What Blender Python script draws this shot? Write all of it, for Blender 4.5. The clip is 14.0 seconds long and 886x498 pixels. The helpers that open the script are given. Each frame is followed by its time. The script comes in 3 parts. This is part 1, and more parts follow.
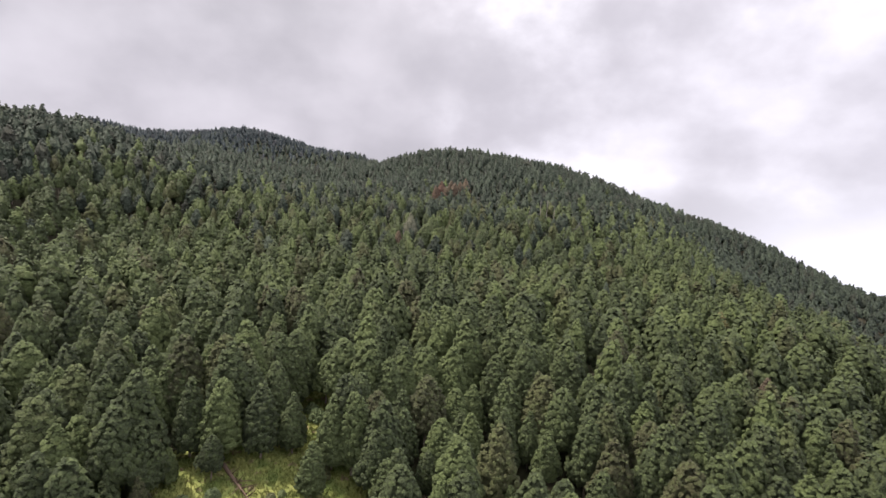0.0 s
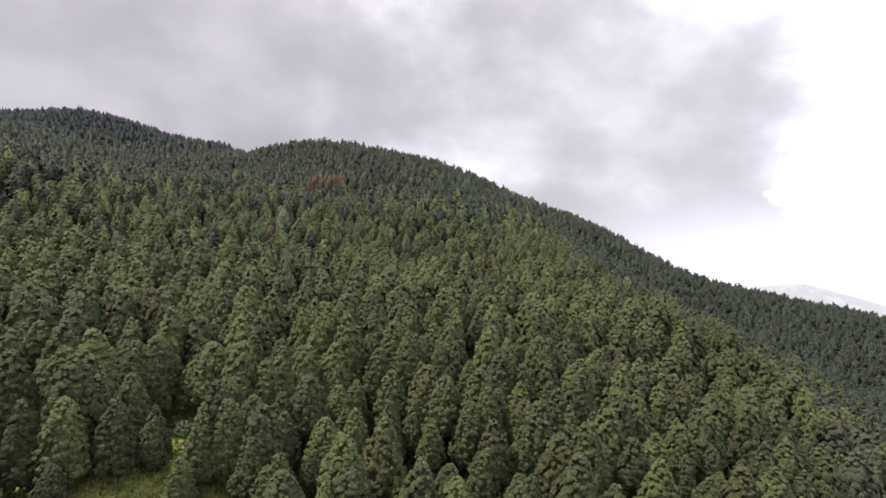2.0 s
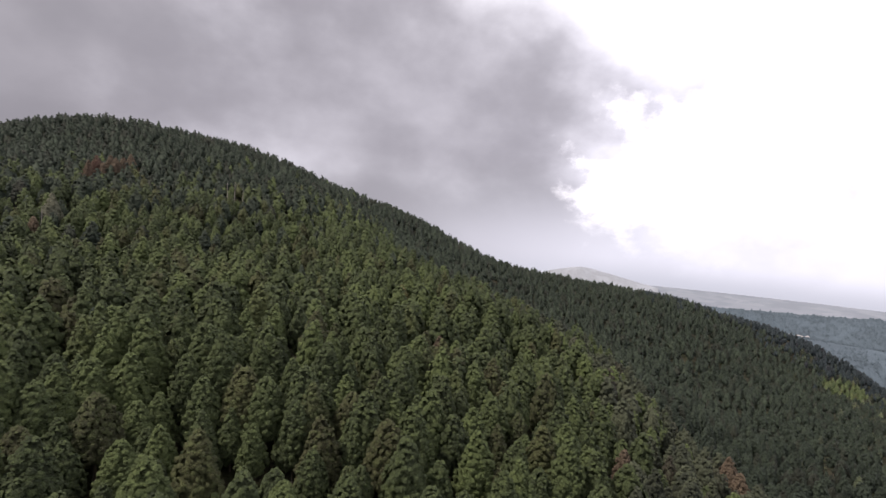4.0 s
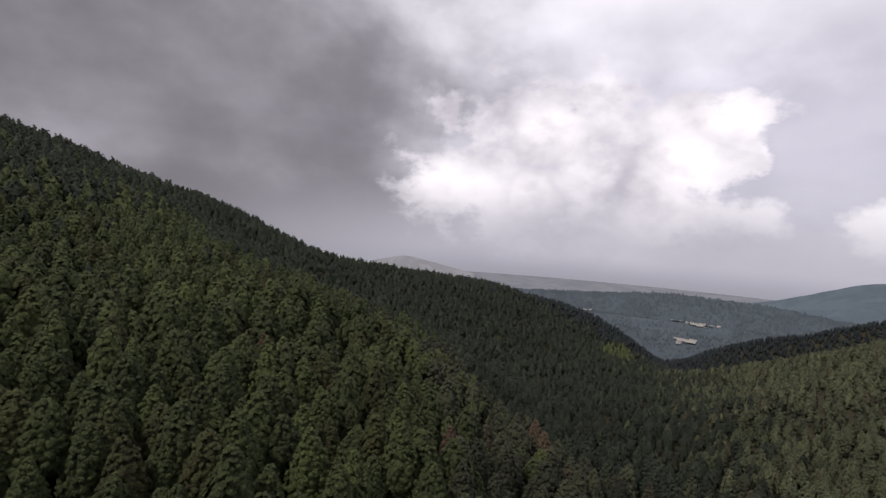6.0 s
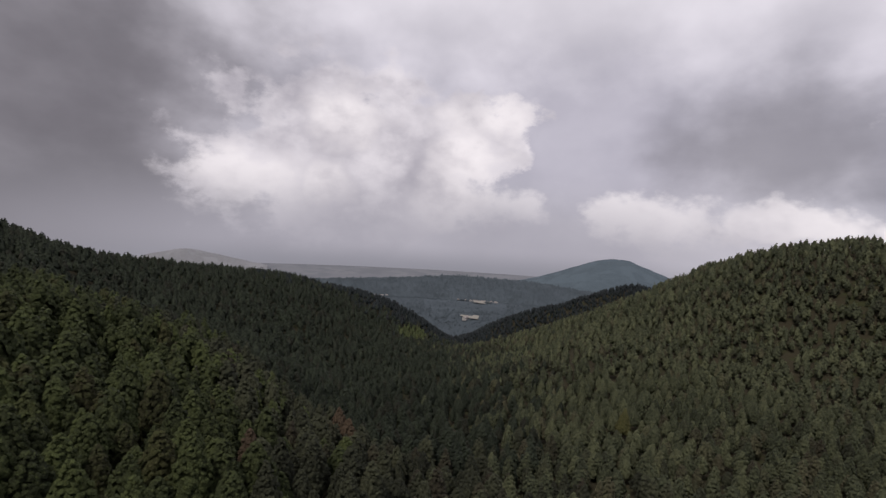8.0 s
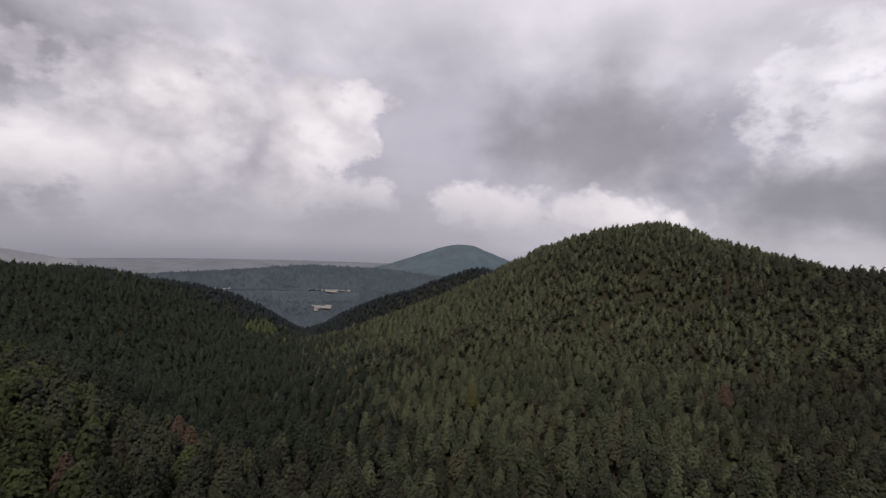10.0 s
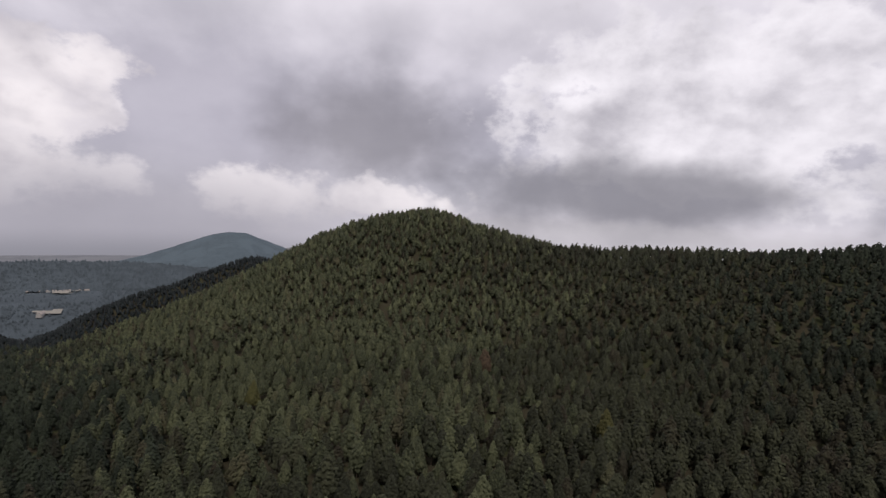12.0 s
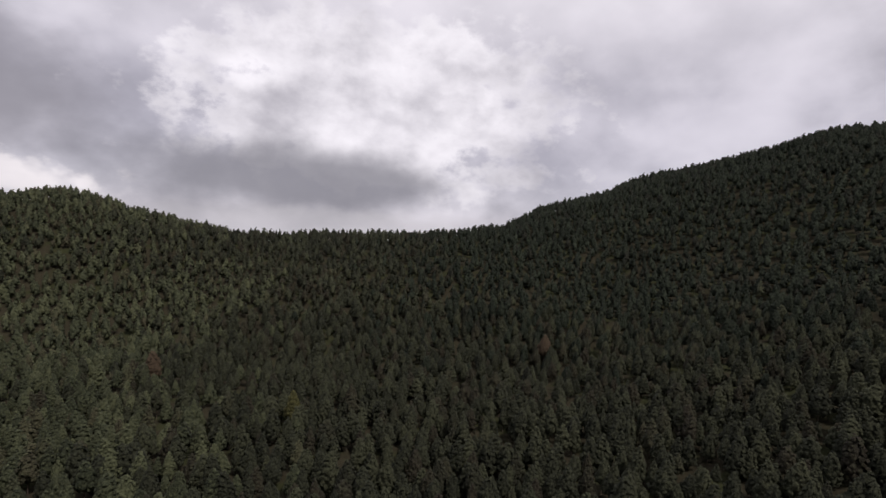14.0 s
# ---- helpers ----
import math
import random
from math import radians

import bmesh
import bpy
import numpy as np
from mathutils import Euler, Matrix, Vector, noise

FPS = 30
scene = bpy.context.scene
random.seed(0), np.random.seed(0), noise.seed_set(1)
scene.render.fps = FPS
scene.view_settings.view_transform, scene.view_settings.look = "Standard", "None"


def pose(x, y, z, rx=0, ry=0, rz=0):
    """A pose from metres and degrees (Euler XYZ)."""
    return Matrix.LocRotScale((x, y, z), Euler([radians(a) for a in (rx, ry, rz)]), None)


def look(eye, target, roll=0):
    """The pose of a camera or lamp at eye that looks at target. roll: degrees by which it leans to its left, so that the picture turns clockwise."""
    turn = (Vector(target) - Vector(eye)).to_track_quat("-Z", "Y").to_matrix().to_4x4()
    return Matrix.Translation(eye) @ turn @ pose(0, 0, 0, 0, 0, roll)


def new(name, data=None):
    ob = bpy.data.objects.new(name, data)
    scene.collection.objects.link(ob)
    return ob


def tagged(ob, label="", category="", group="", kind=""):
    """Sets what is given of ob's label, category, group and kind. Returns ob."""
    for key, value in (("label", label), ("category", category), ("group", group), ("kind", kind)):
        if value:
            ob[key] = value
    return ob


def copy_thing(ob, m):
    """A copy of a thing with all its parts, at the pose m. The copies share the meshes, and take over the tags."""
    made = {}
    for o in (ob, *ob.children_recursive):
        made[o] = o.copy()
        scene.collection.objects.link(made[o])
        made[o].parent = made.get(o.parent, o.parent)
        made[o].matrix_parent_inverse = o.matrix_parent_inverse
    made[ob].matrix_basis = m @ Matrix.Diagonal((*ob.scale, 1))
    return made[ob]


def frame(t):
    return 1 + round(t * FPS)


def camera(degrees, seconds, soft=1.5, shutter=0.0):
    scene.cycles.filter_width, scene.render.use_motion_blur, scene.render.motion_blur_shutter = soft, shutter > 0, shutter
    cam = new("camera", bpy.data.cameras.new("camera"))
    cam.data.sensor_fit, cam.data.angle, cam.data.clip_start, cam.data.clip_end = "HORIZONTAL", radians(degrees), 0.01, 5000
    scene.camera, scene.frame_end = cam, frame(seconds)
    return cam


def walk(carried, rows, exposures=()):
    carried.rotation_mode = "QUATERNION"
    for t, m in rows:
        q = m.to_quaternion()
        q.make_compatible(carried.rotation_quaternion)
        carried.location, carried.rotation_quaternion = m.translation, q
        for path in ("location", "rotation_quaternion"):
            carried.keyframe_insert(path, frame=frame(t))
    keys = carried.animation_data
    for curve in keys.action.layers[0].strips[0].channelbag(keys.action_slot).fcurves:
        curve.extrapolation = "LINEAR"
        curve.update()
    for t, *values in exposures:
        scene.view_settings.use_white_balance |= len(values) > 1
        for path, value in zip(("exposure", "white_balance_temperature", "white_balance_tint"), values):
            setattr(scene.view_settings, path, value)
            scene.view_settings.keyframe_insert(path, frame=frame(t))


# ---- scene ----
from math import cos, pi, sin, sqrt, tan

# ---------------------------------------------------------------- camera
cam = camera(83.0, 14.0, soft=1.4)
walk(cam, [
    (0, pose(0, 0, 0, 86.25, -3.49, 0.23)),
    (0.5, pose(-0.17, 0.16, -0.09, 86.34, -3.41, -4.1)),
    (1, pose(-0.34, 0.33, -0.16, 86.36, -3.24, -7.3)),
    (1.5, pose(-0.5, 0.51, -0.23, 86.32, -3.16, -10.12)),
    (2, pose(-0.65, 0.7, -0.28, 86.32, -3.16, -13.8)),
    (2.5, pose(-0.8, 0.89, -0.32, 86.41, -3.18, -18.56)),
    (3, pose(-0.94, 1.1, -0.35, 86.48, -3.24, -23.89)),
    (5.5, pose(-1.53, 2.2, -0.39, 86.55, -3.48, -49)),
    (6, pose(-1.63, 2.43, -0.38, 86.59, -3.52, -54.02)),
    (6.5, pose(-1.71, 2.66, -0.36, 86.62, -3.57, -59.61)),
    (7, pose(-1.79, 2.9, -0.35, 86.73, -3.58, -66.28)),
    (7.5, pose(-1.86, 3.13, -0.32, 86.72, -3.47, -72.21)),
    (8, pose(-1.91, 3.37, -0.3, 86.66, -3.31, -77.08)),
    (10.5, pose(-2.05, 4.53, -0.16, 86.05, -3.22, -98.82)),
    (11, pose(-2.04, 4.76, -0.13, 85.94, -3.32, -104.42)),
    (11.5, pose(-2.03, 4.98, -0.11, 85.94, -3.46, -111.24)),
    (12, pose(-2, 5.19, -0.09, 86.02, -3.36, -119)),
    (12.5, pose(-1.96, 5.4, -0.08, 86.13, -3.26, -127.59)),
    (13, pose(-1.9, 5.6, -0.07, 86.19, -3.35, -136.48)),
    (13.5, pose(-1.83, 5.79, -0.06, 86.35, -3.62, -145.67)),
    (14, pose(-1.75, 5.98, -0.06, 86.46, -3.7, -154.62)),
], exposures=[
    (0.0, 1.36, 6300, 14), (2.0, 1.18, 6300, 14), (3.2, 0.84, 6300, 15), (5.3, -0.08, 6300, 16), (6.5, -0.58, 6320, 17),
    (8.2, -0.76, 6350, 17), (10.5, -0.76, 6350, 17), (14.0, -0.70, 6350, 17),
])

# ---------------------------------------------------------------- sky and sun
SUN_BEARING, SUN_HEIGHT = -68.0, 57.0
sun = new("sun", bpy.data.lights.new("sun", "SUN"))
sun.data.energy, sun.data.angle, sun.data.color = 3.7, radians(7), (1.0, 0.92, 0.78)
sb, sh = radians(SUN_BEARING), radians(SUN_HEIGHT)
sun.matrix_world = look((400 * sin(sb) * cos(sh), 400 * cos(sb) * cos(sh), 400 * sin(sh)), (0, 0, 0))


class Nodes:
    """Short hand for node trees: every call makes one node and returns its output."""

    def __init__(self, tree):
        self.tree = tree

    def put(self, socket, value):
        if isinstance(value, bpy.types.NodeSocket):
            self.tree.links.new(value, socket)
        elif value is not None:
            socket.default_value = value

    def math(self, op, a, b=None, clamp=False):
        n = self.tree.nodes.new("ShaderNodeMath")
        n.operation, n.use_clamp = op, clamp
        self.put(n.inputs[0], a)
        self.put(n.inputs[1], b)
        return n.outputs[0]

    def vec(self, op, a, b=None):
        n = self.tree.nodes.new("ShaderNodeVectorMath")
        n.operation = op
        self.put(n.inputs[0], a)
        self.put(n.inputs[1], b)
        return n.outputs["Value"] if op in ("DOT_PRODUCT", "LENGTH") else n.outputs["Vector"]

    def noise(self, vector, scale, detail=4.0, rough=0.55, warp=0.0):
        n = self.tree.nodes.new("ShaderNodeTexNoise")
        self.put(n.inputs["Vector"], vector)
        n.inputs["Scale"].default_value, n.inputs["Detail"].default_value = scale, detail
        n.inputs["Roughness"].default_value, n.inputs["Distortion"].default_value = rough, warp
        return n.outputs["Fac"]

    def step(self, value, low, high, a=0.0, b=1.0):
        n = self.tree.nodes.new("ShaderNodeMapRange")
        n.interpolation_type = "SMOOTHSTEP"
        self.put(n.inputs[0], value)
        for i, v in zip((1, 2, 3, 4), (low, high, a, b)):
            n.inputs[i].default_value = v
        return n.outputs[0]

    def mix(self, fac, a, b, blend="MIX"):
        n = self.tree.nodes.new("ShaderNodeMix")
        n.data_type, n.blend_type = "RGBA", blend
        self.put(n.inputs[0], fac)
        self.put(n.inputs[6], (*a, 1) if isinstance(a, tuple) else a)
        self.put(n.inputs[7], (*b, 1) if isinstance(b, tuple) else b)
        return n.outputs[2]

    def xyz(self, v):
        n = self.tree.nodes.new("ShaderNodeSeparateXYZ")
        self.put(n.inputs[0], v)
        return n.outputs

    def join(self, x, y, z):
        n = self.tree.nodes.new("ShaderNodeCombineXYZ")
        for s, v in zip(n.inputs, (x, y, z)):
            self.put(s, v)
        return n.outputs[0]


world = bpy.data.worlds.new("world")
scene.world = world
world.use_nodes = True
wt = world.node_tree
wt.nodes.clear()
W = Nodes(wt)
way = wt.nodes.new("ShaderNodeTexCoord").outputs["Generated"]
wx, wy, wz = W.xyz(way)
sky = wt.nodes.new("ShaderNodeTexSky")
sky.sky_type, sky.sun_disc = "NISHITA", False
sky.sun_elevation, sky.sun_rotation = sh, sb
sky.altitude = 2800
blue = W.vec("SCALE", sky.outputs[0])
blue.node.inputs["Scale"].default_value = 0.09
# the sky's own bearing (from 70 degrees) and height, in tens of degrees, bent by noise so that cloud edges billow
turned = W.join(W.math("ADD", W.math("MULTIPLY", wx, cos(radians(70))), W.math("MULTIPLY", wy, -sin(radians(70)))),
                W.math("ADD", W.math("MULTIPLY", wx, sin(radians(70))), W.math("MULTIPLY", wy, cos(radians(70)))), wz)
tx, ty, tz = W.xyz(turned)
tz = W.math("ADD", tz, 0.0)
bearing10 = W.math("MULTIPLY", W.math("ARCTAN2", tx, ty), 18 / pi)
height10 = W.math("MULTIPLY", W.math("ARCSINE", tz), 18 / pi)
cell = W.join(bearing10, W.math("MULTIPLY", height10, 1.35), 0.0)
wide_noise = W.noise(cell, 0.45, 3.0, 0.5)
soft_noise = W.noise(W.vec("ADD", cell, (7.3, 2.1, 4.0)), 0.9, 5.0, 0.5)
puff = W.noise(W.vec("ADD", cell, (1.7, 9.2, 0.0)), 1.5, 9.0, 0.58)
puff_b = W.noise(W.vec("ADD", cell, (31.0, 5.0, 2.0)), 3.4, 7.0, 0.56)


def lobe(bearing, height, half_wide, half_high, edge=0.5, billow=1.0, noise_in=None):
    """1 inside an ellipse of the sky, 0 outside; edge is the soft rim, billow how far noise bends it."""
    n = puff if noise_in is None else noise_in
    u = W.math("DIVIDE", W.math("SUBTRACT", bearing10, (bearing - 70) / 10), half_wide / 10)
    v = W.math("DIVIDE", W.math("SUBTRACT", height10, height / 10), half_high / 10)
    d = W.math("SQRT", W.math("ADD", W.math("MULTIPLY", u, u), W.math("MULTIPLY", v, v)))
    d = W.math("ADD", d, W.math("MULTIPLY", W.math("SUBTRACT", n, 0.5), 2.6 * billow))
    return W.step(d, 1 - edge, 1 + edge, 1.0, 0.0)


def over(mask, strength, colour):
    return W.mix(W.math("MULTIPLY", mask, strength), cover, colour)


tone = W.math("ADD", W.math("MULTIPLY", wide_noise, 0.5), W.math("MULTIPLY", soft_noise, 0.5))
sheet = W.mix(W.step(tone, 0.36, 0.64), (0.40, 0.39, 0.425), (0.72, 0.70, 0.73))
cover = W.mix(0.94, blue, sheet)
# brighter veil overhead, where the sun stands behind the cloud
cover = over(W.step(height10, 1.0, 3.2), 0.75, (0.95, 0.93, 0.93))
# dull sheet over the mountain, darker towards the valley
cover = over(lobe(-30, 14, 62, 40, 0.55, 0.35, soft_noise), 0.95, W.mix(W.step(tone, 0.34, 0.66), (0.115, 0.110, 0.116), (0.158, 0.150, 0.158)))
cover = over(lobe(29, 12, 25, 18, 0.60, 0.3, soft_noise), 0.88, W.mix(W.step(soft_noise, 0.3, 0.7), (0.162, 0.155, 0.166), (0.212, 0.204, 0.216)))
cover = over(lobe(30, -2, 27, 6.5, 0.5, 0.25, soft_noise), 0.9, (0.158, 0.153, 0.162))
# lilac-grey gap between heaps
cover = over(lobe(93, 7, 13, 9, 0.6, 0.6), 0.6, (0.43, 0.42, 0.47))
# the sunlit heap over the valley mouth
heap_tone = W.math("ADD", W.math("MULTIPLY", soft_noise, 0.5), W.math("ADD", W.math("MULTIPLY", puff, 0.3), W.math("MULTIPLY", puff_b, 0.2)))
round_heads = wt.nodes.new("ShaderNodeTexVoronoi")
round_heads.feature = "SMOOTH_F1"
round_heads.inputs["Scale"].default_value, round_heads.inputs["Smoothness"].default_value = 1.1, 0.35
round_heads.inputs["Detail"].default_value, round_heads.inputs["Roughness"].default_value = 2.0, 0.5
round_heads.normalize = True
bend = W.noise(W.vec("ADD", cell, (4.0, 4.0, 9.0)), 1.2, 4.0, 0.5)
W.put(round_heads.inputs["Vector"], W.vec("ADD", cell, W.join(W.math("MULTIPLY", bend, 0.9), W.math("MULTIPLY", soft_noise, 0.9), 0.0)))
domes = W.step(round_heads.outputs["Distance"], 0.10, 0.95, 1.0, 0.0)
heap_tone = W.math("ADD", W.math("MULTIPLY", heap_tone, 0.85), W.math("MULTIPLY", W.math("SUBTRACT", domes, 0.66), 0.26))
heap_tone = W.math("ADD", heap_tone, 0.06)
billows = W.math("ADD", W.math("MULTIPLY", puff, 0.55), W.math("MULTIPLY", puff_b, 0.45))
body_tone = W.mix(W.step(heap_tone, 0.37, 0.66), (0.37, 0.355, 0.385), (0.84, 0.81, 0.805))
cover = over(W.math("MAXIMUM", lobe(67, 5.5, 15.5, 10, 0.18, 0.9), lobe(80, 9, 6.5, 5.5, 0.14, 1.0)), 0.90, body_tone)
# its sunlit heads
heads = lobe(55.5, 2.8, 5.2, 3.2, 0.5, 1.9, billows)
for spot in ((64, 3.0, 2.6, 2.0), (79, 7.5, 3.6, 4.8), (82, 11.2, 3.4, 2.2), (77.5, 2.2, 3.6, 3.4), (84.8, 2.2, 4.4, 1.9), (66, 10.5, 4.0, 2.6)):
    heads = W.math("MAXIMUM", heads, lobe(*spot, 0.5, 1.9, billows))
sunny = W.mix(W.step(heap_tone, 0.36, 0.60), (0.64, 0.615, 0.62), (1.02, 0.98, 0.94))
cover = over(heads, 0.60, sunny)
# dark bases, then a low row of bright heads and bigger billows to the south
cover = over(lobe(110, 8, 9, 6, 0.6, 0.7, soft_noise), 0.8, (0.26, 0.255, 0.275))
cover = over(W.math("MAXIMUM", lobe(99, 0.9, 6.5, 2.6, 0.4, 1.7, billows), lobe(112, 1.2, 7, 1.9, 0.4, 1.7, billows)), 0.75, sunny)
cover = over(lobe(146, 12, 21, 9, 0.20, 1.1, billows), 0.80, W.mix(W.step(heap_tone, 0.35, 0.66), (0.45, 0.44, 0.46), (1.0, 0.985, 0.98)))
cover = over(lobe(140, 3.2, 20, 3.4, 0.5, 0.6, soft_noise), 0.85, (0.235, 0.235, 0.255))
cover = over(lobe(141, -1.4, 20, 1.5, 0.5, 0.5, puff_b), 0.55, (0.50, 0.49, 0.49))
# unseen sky, dulled behind and set mid grey overhead to dim the slopes
cover = over(lobe(256, 12, 48, 30, 0.4, 0.3, soft_noise), 0.9, (0.19, 0.185, 0.195))
cover = over(W.step(height10, 2.6, 5.5), 0.9, (0.52, 0.51, 0.51))
# haze over the plain
haze = W.step(height10, -0.3, 0.75, 1.0, 0.0)
cover = over(W.math("MULTIPLY", haze, lobe(74, -3, 37, 12, 0.5, 0.0)), 0.85, (0.375, 0.37, 0.40))
cover = over(W.math("MULTIPLY", W.step(height10, -0.58, -0.28, 1.0, 0.0), lobe(74, -3, 37, 12, 0.5, 0.0)), 0.92, (0.265, 0.268, 0.292))
back = wt.nodes.new("ShaderNodeBackground")
W.put(back.inputs[0], cover)
back.inputs[1].default_value = 1.68
out = wt.nodes.new("ShaderNodeOutputWorld")
wt.links.new(back.outputs[0], out.inputs[0])


# ---------------------------------------------------------------- materials
def material(name, build, rough=0.8, spec=0.2):
    """A principled material; build(nodes) returns the colour and, if wished, a height for the bump."""
    m = bpy.data.materials.new(name)
    m.use_nodes = True
    t = m.node_tree
    n = Nodes(t)
    bsdf = t.nodes["Principled BSDF"]
    bsdf.inputs["Roughness"].default_value = rough
    bsdf.inputs["Specular IOR Level"].default_value = spec
    made = build(n)
    colour, height, depth = made if isinstance(made, tuple) else (made, None, 0)
    n.put(bsdf.inputs["Base Color"], colour)
    if height is not None:
        bump = t.nodes.new("ShaderNodeBump")
        bump.inputs["Distance"].default_value = depth
        n.put(bump.inputs["Height"], height)
        t.links.new(bump.outputs[0], bsdf.inputs["Normal"])
    return m


def place(n):
    return n.tree.nodes.new("ShaderNodeNewGeometry").outputs["Position"]


def needles(dark, mid, light):
    """Foliage: shoots differ one by one, trees by a few metres, stands by hundreds."""

    def build(n):
        g = n.tree.nodes.new("ShaderNodeNewGeometry")
        shoot, at = g.outputs["Random Per Island"], g.outputs["Position"]
        flat_at = n.vec("MULTIPLY", at, (1.0, 1.0, 0.25))
        # every tree has a tone of its own
        mark = n.tree.nodes.new("ShaderNodeAttribute")
        mark.attribute_name = "tone"
        own = n.tree.nodes.new("ShaderNodeObjectInfo").outputs["Random"]
        tree = n.math("FRACT", n.math("ADD", mark.outputs["Fac"], own))
        other, odd = n.math("FRACT", n.math("MULTIPLY", tree, 7.31)), n.math("FRACT", n.math("MULTIPLY", tree, 23.7))
        stand = n.noise(flat_at, 0.012, 3.0, 0.55)
        c = n.mix(n.step(tree, 0.0, 0.9), tuple(0.60 * p + 0.40 * q for p, q in zip(dark, mid)), tuple(1.15 * v for v in mid))
        c = n.mix(n.step(other, 0.40, 1.0, 0.0, 0.95), c, tuple(1.08 * v for v in light))
        c = n.mix(n.math("MULTIPLY", n.step(stand, 0.42, 0.62), 0.35), c, light)
        c = n.mix(n.step(odd, 0.80, 0.96, 0.0, 0.6), c, (1.30 * mid[0], 0.82 * mid[1], 0.95 * mid[2]))
        grain = n.noise(at, 1.6, 6.0, 0.80)
        c = n.mix(n.step(grain, 0.38, 0.52, 0.42, 0.0), c, tuple(0.55 * v for v in dark))
        c = n.mix(n.step(grain, 0.49, 0.62, 0.0, 0.52), c, tuple(1.12 * v for v in light))
        c = n.mix(n.math("MULTIPLY", n.step(shoot, 0.0, 0.45, 1.0, 0.0), 0.30), c, dark)
        c = n.mix(n.math("MULTIPLY", n.step(shoot, 0.55, 1.0), 0.35), c, tuple(1.1 * v for v in light))
        tuft = n.noise(n.vec("MULTIPLY", at, (1.0, 1.0, 1.3)), 1.9, 4.0, 0.75)
        return c, tuft, 0.75

    return build


M_NEEDLES = material("pine_needles", needles((0.0175, 0.0225, 0.0125), (0.036, 0.045, 0.0215), (0.068, 0.085, 0.032)), 0.75, 0.12)
# greyed and darkened: cloud shade put into the needle colour
M_GREY_SHADE = material("shade_grey_needles", needles((0.0165, 0.019, 0.0145), (0.032, 0.036, 0.0245), (0.061, 0.067, 0.041)), 0.75, 0.12)
# olive pines, lightened so the colour carries sun on the east hill
M_SUNLIT_OLIVE = material("sunlit_olive_needles", needles((0.024, 0.030, 0.020), (0.051, 0.060, 0.037), (0.102, 0.114, 0.064)), 0.75, 0.12)
# dark blue-green that carries haze and cloud shade in the needle colour
M_HAZE_SHADE = material("haze_shade_needles", needles((0.0125, 0.0165, 0.0125), (0.0215, 0.028, 0.0205), (0.037, 0.047, 0.032)), 0.75, 0.12)
# haze and cloud shade on the far heights, put into the needle colour
M_HAZED_PINE = material("haze_blue_needles", needles((0.012, 0.016, 0.017), (0.021, 0.027, 0.030), (0.033, 0.041, 0.045)), 0.8, 0.1)
# light green of the bushes; on the far pines it stands for sunlight
M_SUN_AND_BUSH = material("sun_and_bush_green", needles((0.034, 0.046, 0.021), (0.054, 0.071, 0.030), (0.083, 0.100, 0.042)), 0.75, 0.15)
M_RUST = material("dead_needles", needles((0.052, 0.040, 0.029), (0.074, 0.055, 0.039), (0.098, 0.073, 0.051)), 0.85, 0.1)
M_PALE = material("thin_grey_needles", needles((0.07, 0.072, 0.052), (0.10, 0.10, 0.070), (0.14, 0.138, 0.098)), 0.85, 0.1)
M_YELLOW = material("yellow_green_needles", needles((0.045, 0.050, 0.022), (0.066, 0.071, 0.029), (0.10, 0.102, 0.042)), 0.8, 0.1)


def bark(n):
    at = n.vec("MULTIPLY", place(n), (1.0, 1.0, 0.25))
    v = n.noise(at, 9.0, 4.0, 0.6)
    return n.mix(v, (0.07, 0.052, 0.04), (0.20, 0.165, 0.135)), v, 0.04


def forest_floor(n):
    at = place(n)
    c = n.mix(n.noise(at, 0.35, 5.0, 0.6), (0.020, 0.019, 0.013), (0.050, 0.044, 0.028))
    c = n.mix(n.step(n.noise(at, 0.09, 3.0, 0.5), 0.48, 0.62), c, (0.034, 0.038, 0.018))
    return c, n.noise(at, 1.8, 5.0, 0.6), 0.3


def grass(n):
    at = place(n)
    c = n.mix(n.step(n.noise(at, 0.22, 4.0, 0.6), 0.35, 0.65), (0.085, 0.108, 0.030), (0.155, 0.160, 0.050))
    c = n.mix(n.step(n.noise(at, 0.5, 3.0, 0.5), 0.58, 0.70), c, (0.12, 0.095, 0.055))
    return c, n.noise(at, 5.0, 4.0, 0.6), 0.12


# fields paled to blue-grey: haze put into the base colour
def hazed_fields(n):
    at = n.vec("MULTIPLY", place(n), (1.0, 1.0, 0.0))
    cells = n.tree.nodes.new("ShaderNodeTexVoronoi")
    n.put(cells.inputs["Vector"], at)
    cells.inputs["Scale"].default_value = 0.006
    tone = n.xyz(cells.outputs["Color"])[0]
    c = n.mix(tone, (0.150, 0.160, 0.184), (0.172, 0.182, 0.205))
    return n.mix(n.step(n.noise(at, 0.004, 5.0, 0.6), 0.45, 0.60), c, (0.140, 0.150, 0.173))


# woods tinted blue to grey, so the colour carries the haze of distance
def hazed_woods(light):
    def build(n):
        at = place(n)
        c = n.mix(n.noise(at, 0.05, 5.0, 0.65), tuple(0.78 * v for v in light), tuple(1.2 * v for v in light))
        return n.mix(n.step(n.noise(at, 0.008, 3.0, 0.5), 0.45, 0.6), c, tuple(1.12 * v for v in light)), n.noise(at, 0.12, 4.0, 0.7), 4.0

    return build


M_PLAIN = material("haze_grey_fields", hazed_fields, 0.95, 0.05)
M_WOODS_A = material("haze_blue_woods", hazed_woods((0.064, 0.080, 0.096)), 0.95, 0.05)
M_WOODS_B = material("hazy_woods", hazed_woods((0.082, 0.108, 0.132)), 0.95, 0.05)
